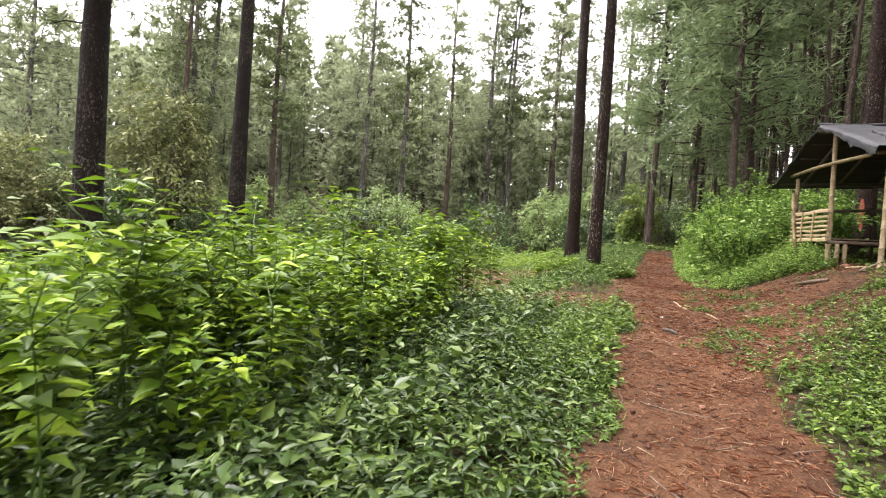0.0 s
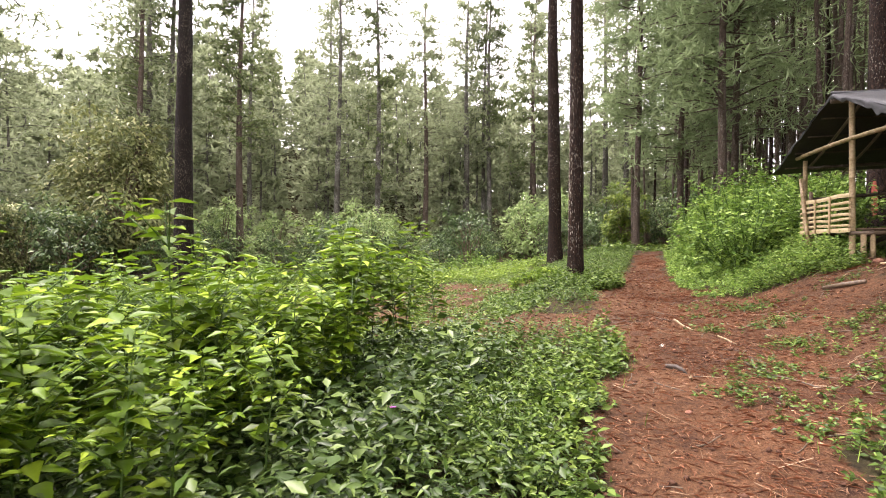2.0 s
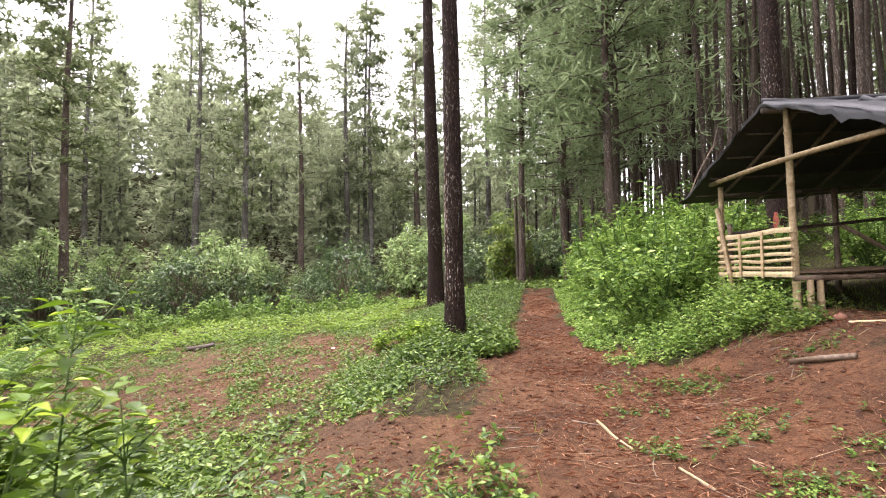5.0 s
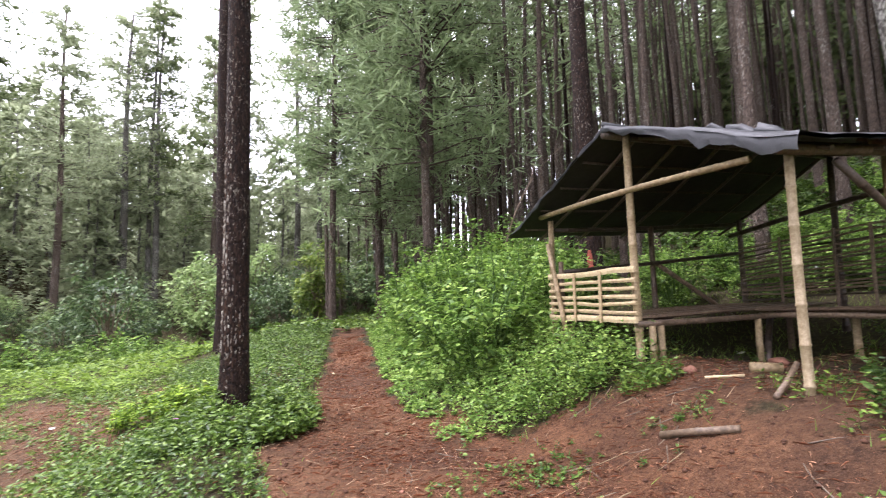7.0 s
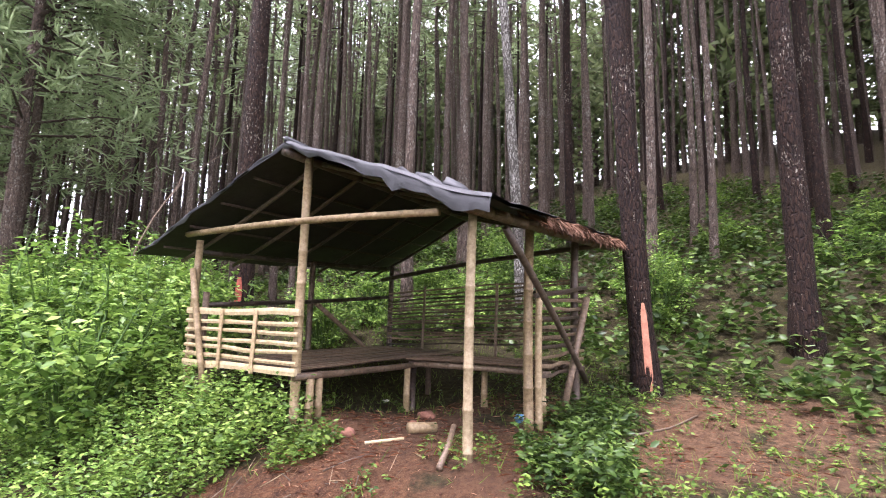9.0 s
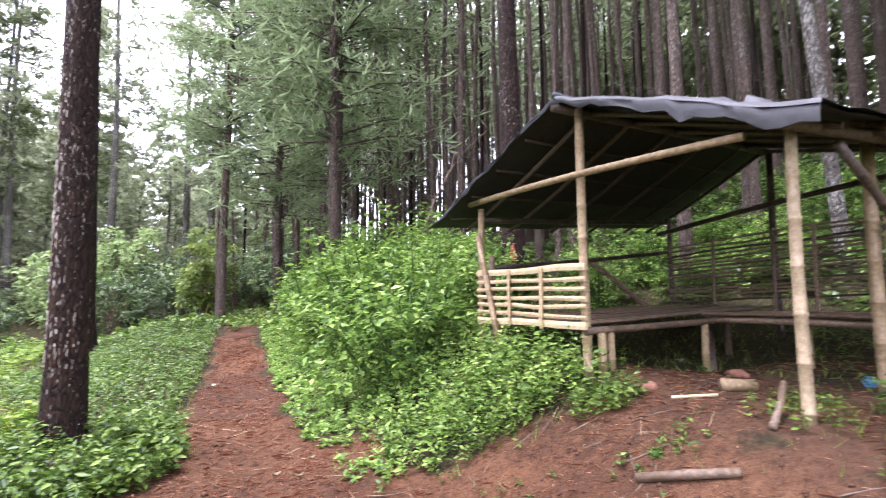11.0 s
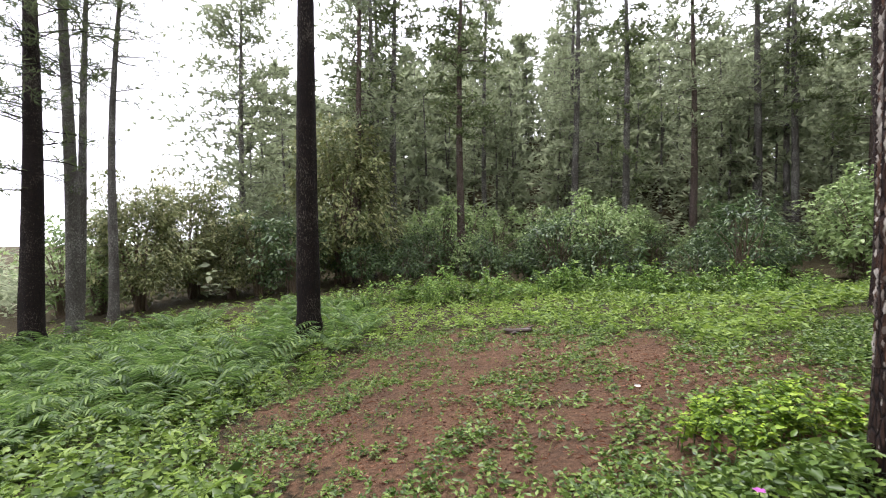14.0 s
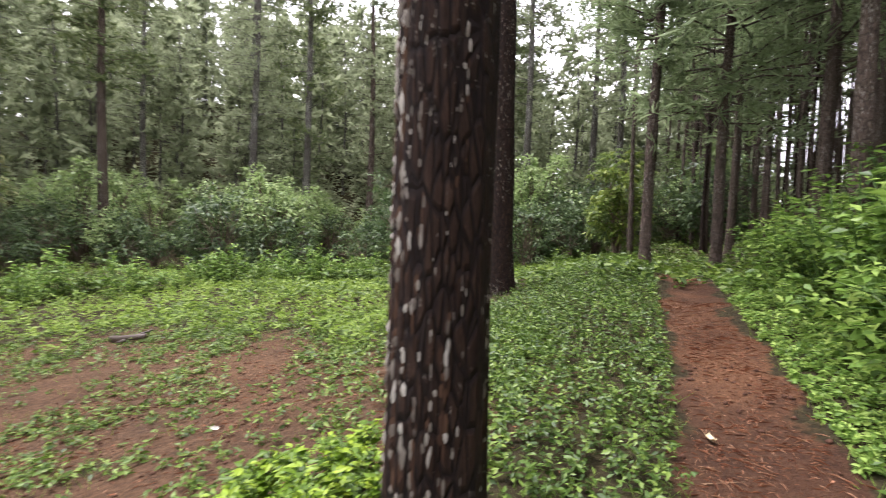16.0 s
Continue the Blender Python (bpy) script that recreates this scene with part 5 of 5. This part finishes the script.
# bright clump at the edge of the clearing
for i in range(46):
    q, a = 0.78 * math.sqrt(rng.random()), rng.random() * 6.283
    t = base("low_weed", spot(-3.55 + 0.8 * q * math.cos(a), 10.65 + q * math.sin(a), 0, rng.uniform(0, 360)), "bright yellow-green leafy weed at the clearing's edge", "plant", "bright weeds in the clearing")
    weed_parts(t, 340 + i, 0.46 - 0.26 * q + 0.05 * (i % 3), 0.07, 9, WEED)

# understory takes the dark leaf colour to stand for shade inside the weeds
x, y = sample(5200, -8.5, 0.6, -4.0, 3.6, lambda x, y: (off_trail(x, y) < -1.7) * smooth(-9.5, -4, x))
tufted("weed_understory", "leaves filling the stand of tall weeds, darkened for shade", x, y, 0.62 * rng.uniform(0.3, 1.1, len(x)), 0.12, 9, COVER_DARK, DIAMOND, 0.5)

# ---- ferns ----


def fern_parts(parent, seed):
    rng = np.random.default_rng(seed)
    for k in range(7):
        a, ln = k * 0.9 + rng.normal(0, 0.2), rng.uniform(0.55, 0.95)
        t = np.linspace(0, 1, 15)
        d = np.array([math.cos(a), math.sin(a)])
        spine = np.stack([d[0] * ln * t, d[1] * ln * t, 0.55 * np.sin(1.9 * t) * rng.uniform(0.8, 1.2)], 1)
        rib = rods(spine[:-2:2], spine[2::2], 0.006, 0.004, 3)
        side = np.array([-d[1], d[0], 0])
        c = np.repeat(spine[2:], 2, 0)
        sgn = np.tile([1.0, -1.0], 13)[:, None]
        size = np.repeat(0.3 * np.sin(np.pi * (0.12 + 0.86 * t[2:])) + 0.02, 2)
        lv = leaves(c, side * sgn + np.array([d[0], d[1], 0]) * 0.35 - np.array([0, 0, 0.2]), np.array([[0, 0, 1.0]]) + np.zeros((26, 3)), size, 0.05, DIAMOND)
        part_mesh = quick_mesh("frond", *merged([rib, lv]))
        link("frond", part_mesh, FERN, parent)


FERNS = []
for i in range(3):
    t = base("fern", pose(0, 0, -1300 - i), "green fern with arching fronds at the clearing's edge", "fern", "ferns below the clearing")
    fern_parts(t, 400 + i)
    FERNS.append(t)
places = []
for _ in range(95):
    x, y = rng.uniform(-25, -9.5), rng.uniform(1.5, 12)
    if bareness(x, y) > 0.2 or (y > 9.2 and x > -13.5) or math.hypot(x + 17.2, y - 9.8) < 0.7:
        continue
    places.append((x, y))
scatter_copies(FERNS, places, 0.8, 1.5)
drop_kinds(FERNS)

# low bright bushes along the meadow's far edge
LOW = [shrub("low_bush", "low bright green bush at the meadow's far edge", pose(0, 0, -1400 - i), "meadow bushes", seed=160 + i, tall=1.0 + 0.15 * i, wide=1.5, stems=12, count=650, leaf=BANK if i else COVER, size=0.14, shape=DIAMOND, slim=0.5, hollow=1.4) for i in range(3)]
places = [(-0.6 - (22.5 + rng.uniform(-1.6, 1.2)) * math.sin(radians(74 - 1.45 * i)), 6 + (22.5 + rng.uniform(-1.6, 1.2)) * math.cos(radians(74 - 1.45 * i))) for i in range(32)] + [(-21 + 1.3 * i + rng.uniform(-0.7, 0.7), 26.5 + rng.uniform(-1.5, 1.5)) for i in range(11)]
scatter_copies(LOW, places, 0.75, 1.35)
drop_kinds(LOW)

# ---- loose things on the ground ----


def lying(name, label, category, p, q, r0, r1, mat, lift=0.0, sides=9, rough=0.25, steps=7, bow=0.03):
    """A stick or log lying on the ground between two spots."""
    (ax, ay), (bx, by) = p, q
    path, radii = [], []
    side = Vector((by - ay, ax - bx, 0)).normalized()
    ln = math.hypot(bx - ax, by - ay)
    for i in range(steps):
        k = i / (steps - 1)
        x, y = ax + (bx - ax) * k, ay + (by - ay) * k
        rr = r0 + (r1 - r0) * k
        o = side * (bow * ln * math.sin(3.1 * k + ax))
        path.append((x + o.x, y + o.y, float(ground(x, y)) + rr * 0.8 + lift * k))
        radii.append(rr)
    ob = part(name, tube(path, radii, sides, rough), mat, smooth=True)
    return tagged(ob, label, category)


def cut_log(label, p, q, r, mat, lift=0.0):
    (ax, ay), (bx, by) = p, q
    a = Vector((ax, ay, float(ground(ax, ay)) + r * 0.85))
    b = Vector((bx, by, float(ground(bx, by)) + r * 0.85 + lift))
    return tagged(part("cut_pole", bamboo(a, b, r, gap=0.28, bend=0.02), mat, smooth=True), label, "pole")


cut_log("cut length of dry bamboo lying before the hut", (1.95, 7.82), (2.36, 7.42), 0.03, BAMBOO_OLD)
cut_log("brown pole propped against the hut's corner post", (2.75, 7.62), (3.12, 7.92), 0.024, BAMBOO_OLD, 0.16)
cut_log("short sawn piece of bamboo on the hut's floor", (3.02, 8.42), (3.27, 8.36), 0.05, BAMBOO)
cut_log("thin bamboo offcut on the soil by the hut", (2.62, 8.45), (2.9, 8.3), 0.014, BAMBOO_PALE)
lying("stick", "pale broken stick lying across the path", "stick", (0.21, 6.85), (0.52, 6.28), 0.016, 0.01, BAMBOO)
lying("stick", "dark crooked twig on the path", "stick", (0.0, 6.7), (0.3, 6.75), 0.012, 0.006, TWIG)
lying("stick", "pale short stick beside the path", "stick", (0.85, 5.95), (1.05, 5.72), 0.012, 0.008, BAMBOO)
lying("stick", "thin bleached branch lying on the soil", "stick", (1.2, 5.0), (1.75, 4.3), 0.012, 0.007, TWIG)
lying("stick", "dry branch lying among the weeds", "stick", (5.0, 7.5), (5.9, 7.4), 0.014, 0.008, BAMBOO_OLD)
lying("dark_log", "small charred log at the clearing's edge", "log", (-12.6, 14.0), (-11.7, 14.2), 0.07, 0.05, POLE_DARK, 0.08)
lying("dark_log", "charred stick at the clearing's edge", "log", (-12.2, 13.9), (-12.0, 14.5), 0.04, 0.02, POLE_DARK, 0.14)
root = base("root_stub", spot(0.58, 4.58, -0.012, 0, 0.75), "worn brown root stub sticking out of the path", "root")
part("root", tube([(-0.16, 0.02, 0.0), (-0.06, 0.0, 0.035), (0.04, -0.01, 0.045), (0.13, -0.05, 0.02), (0.2, -0.1, -0.02)], [0.02, 0.035, 0.04, 0.03, 0.012], 9, 0.5), POLE_DARK, root, smooth=True)
part("root_fork", tube([(0.02, -0.01, 0.04), (0.1, 0.03, 0.03), (0.16, 0.09, -0.02)], [0.025, 0.02, 0.01], 8, 0.4), POLE_DARK, root, smooth=True)
# twigs over the path and the yard
for i in range(150):
    x = rng.uniform(-0.6, 3.2)
    y = rng.uniform(-1.0, 9.0)
    if bareness(x, y) < 0.5:
        continue
    a, ln = rng.uniform(0, 6.28), rng.uniform(0.1, 0.4)
    lying("twig", "thin dry twig on the red soil", "twig", (x, y), (x + ln * math.cos(a), y + ln * math.sin(a)), 0.006, 0.003, TWIG if i % 3 else BAMBOO_OLD, sides=5, steps=5, bow=0.08)["group"] = "twigs on the soil"


def pebble(name, label, x, y, size, mat, flat=0.6, seed=0.0):
    bm = bmesh.new()
    bmesh.ops.create_icosphere(bm, subdivisions=2, radius=size)
    for v in bm.verts:
        k = 1 + 0.35 * noise.noise(v.co / size * 1.3 + Vector((seed, 0, 0)))
        v.co = Vector((v.co.x * k * 1.25, v.co.y * k, v.co.z * k * flat))
    ob = part(name, bm, mat, smooth=True)
    ob.matrix_basis = spot(x, y, size * flat * 0.5, 40 * seed)
    return tagged(ob, label, "stone")


pebble("stone", "brown stone lying before the hut", 2.64, 8.77, 0.06, BRICK, 0.7, 1.0)
pebble("stone", "reddish lump of stone beside the hut post", 3.64, 9.0, 0.09, BRICK, 0.6, 2.0)
pebble("stone", "small stone on the hut's earth floor", 3.3, 8.75, 0.035, BRICK, 0.7, 3.0)
for i, (x, y) in enumerate([(0.3, 4.9), (0.9, 3.4), (1.4, 1.9), (-0.1, 7.9), (-6.4, 9.0), (-5.2, 8.4), (1.1, 6.6)]):
    pebble("pebble", "small reddish pebble half sunk in the soil", x, y, 0.02 + 0.005 * (i % 3), BRICK, 0.6, 5.0 + i)["group"] = "pebbles"


def scrap(name, label, category, x, y, w, h, mat, dz=0.012, turn=0.0, curl=0.02, tilt=0.0):
    """A curled scrap or fallen leaf with some thickness."""
    bm = bmesh.new()
    rows = []
    for i in range(5):
        u = i / 4 - 0.5
        half = h * 0.5 * (1 - 1.6 * abs(u) ** 2.2)
        rows.append([bm.verts.new((u * w, k * half, curl * (4 * u * u + 0.8 * abs(k)) + 0.004 * math.sin(7 * u + k))) for k in (-1, 0, 1)])
    for a, b in zip(rows, rows[1:]):
        for k in range(2):
            bm.faces.new((a[k], a[k + 1], b[k + 1], b[k]))
    got = bmesh.ops.extrude_face_region(bm, geom=bm.faces[:])
    for v in got["geom"]:
        if isinstance(v, bmesh.types.BMVert):
            v.co.z -= 0.002
    bmesh.ops.recalc_face_normals(bm, faces=bm.faces)
    ob = part(name, bm, mat)
    ob.matrix_basis = spot(x, y, dz, turn) @ pose(0, 0, 0, tilt)
    return tagged(ob, label, category)


scrap("fallen_leaf", "pale yellow fallen leaf on the path", "leaf", -0.4, 9.35, 0.075, 0.04, BAMBOO, 0.015, 30)
scrap("paper_scrap", "white paper scrap standing among the rosettes", "litter", -5.75, 11.6, 0.08, 0.035, PAPER, 0.08, 20, 0.01, 60)
scrap("paper_scrap", "small white scrap on the path", "litter", 0.35, 5.2, 0.06, 0.04, PAPER, 0.015, 70)
scrap("paper_scrap", "crumpled white scrap under the hut's bench", "litter", 4.0, 10.4, 0.12, 0.08, PAPER, 0.02, 10)
scrap("fallen_leaf", "dry curled brown leaf on the path", "leaf", -1.7, 12.6, 0.1, 0.05, BAMBOO_PALE, 0.015, 130)
for i in range(26):
    x, y = rng.uniform(-8.5, 2.5), rng.uniform(1.0, 12.5)
    if bareness(x, y) > 0.55:
        scrap("fallen_leaf", "small dry fallen leaf on the soil", "leaf", x, y, 0.07, 0.035, BAMBOO_OLD if i % 2 else BAMBOO, 0.012, 50 * i)["group"] = "fallen leaves"
bag = pebble("plastic_bag", "crumpled blue plastic bag beside the hut post", 4.42, 8.45, 0.06, BLUE, 0.9, 9.0)
bag["category"] = "bag"
bag = pebble("plastic_bag", "pale blue plastic scrap among the weeds", 4.0, 2.6, 0.045, BLUE, 0.8, 12.0)
bag["category"] = "bag"


def flower(x, y, h):
    f = base("flower", spot(x, y, h), "small magenta flower on a thin stem", "flower", "magenta flowers")
    part("stem", tube([(0, 0, -h), (0.01, 0, -h * 0.5), (0, 0, 0)], [0.003, 0.003, 0.003], 5), STEM, f)
    for k in range(5):
        a = k * 1.2566
        link("petal", quick_mesh("petal", *leaves(np.zeros((1, 3)), np.array([[math.cos(a), math.sin(a), 0.35]]), np.array([[0, 0, 1.0]]), 0.035, 0.03, OVAL)), PETAL, f)


flower(-0.5, 1.45, 0.42)
flower(-2.6, 9.15, 0.24)
flower(-1.1, 1.9, 0.5)

# the arching dead branch over the bushes
dead = base("dead_branch", pose(1.4, 14.6, float(ground(1.4, 14.6))), "pale dead branch arching over the bushes", "branch")
part("main_stem", tube([(0.08 * i + 0.014 * i * i, 0.03 * i, 0.9 + 0.46 * i - 0.014 * i * i) for i in range(9)], [0.018 - 0.0016 * i for i in range(9)], 8, 0.2), BAMBOO_OLD, dead, smooth=True)
part("side_shoot", tube([(0.544, 0.12, 2.516), (0.75, 0.25, 2.9), (0.85, 0.3, 3.3)], [0.009, 0.007, 0.004], 6, 0.2), BAMBOO_OLD, dead, smooth=True)

# splinters of split bamboo left before the hut
for i in range(20):
    x, y = rng.normal(1.9, 0.45), rng.normal(7.9, 0.4)
    a, ln = rng.uniform(0, 6.28), rng.uniform(0.08, 0.3)
    lying("bamboo_splinter", "dry brown splinter of split bamboo on the soil", "splinter", (x, y), (x + ln * math.cos(a), y + ln * math.sin(a)), 0.005, 0.003, BAMBOO_OLD if i % 3 else BAMBOO, sides=5, steps=4, bow=0.03)["group"] = "bamboo splinters"
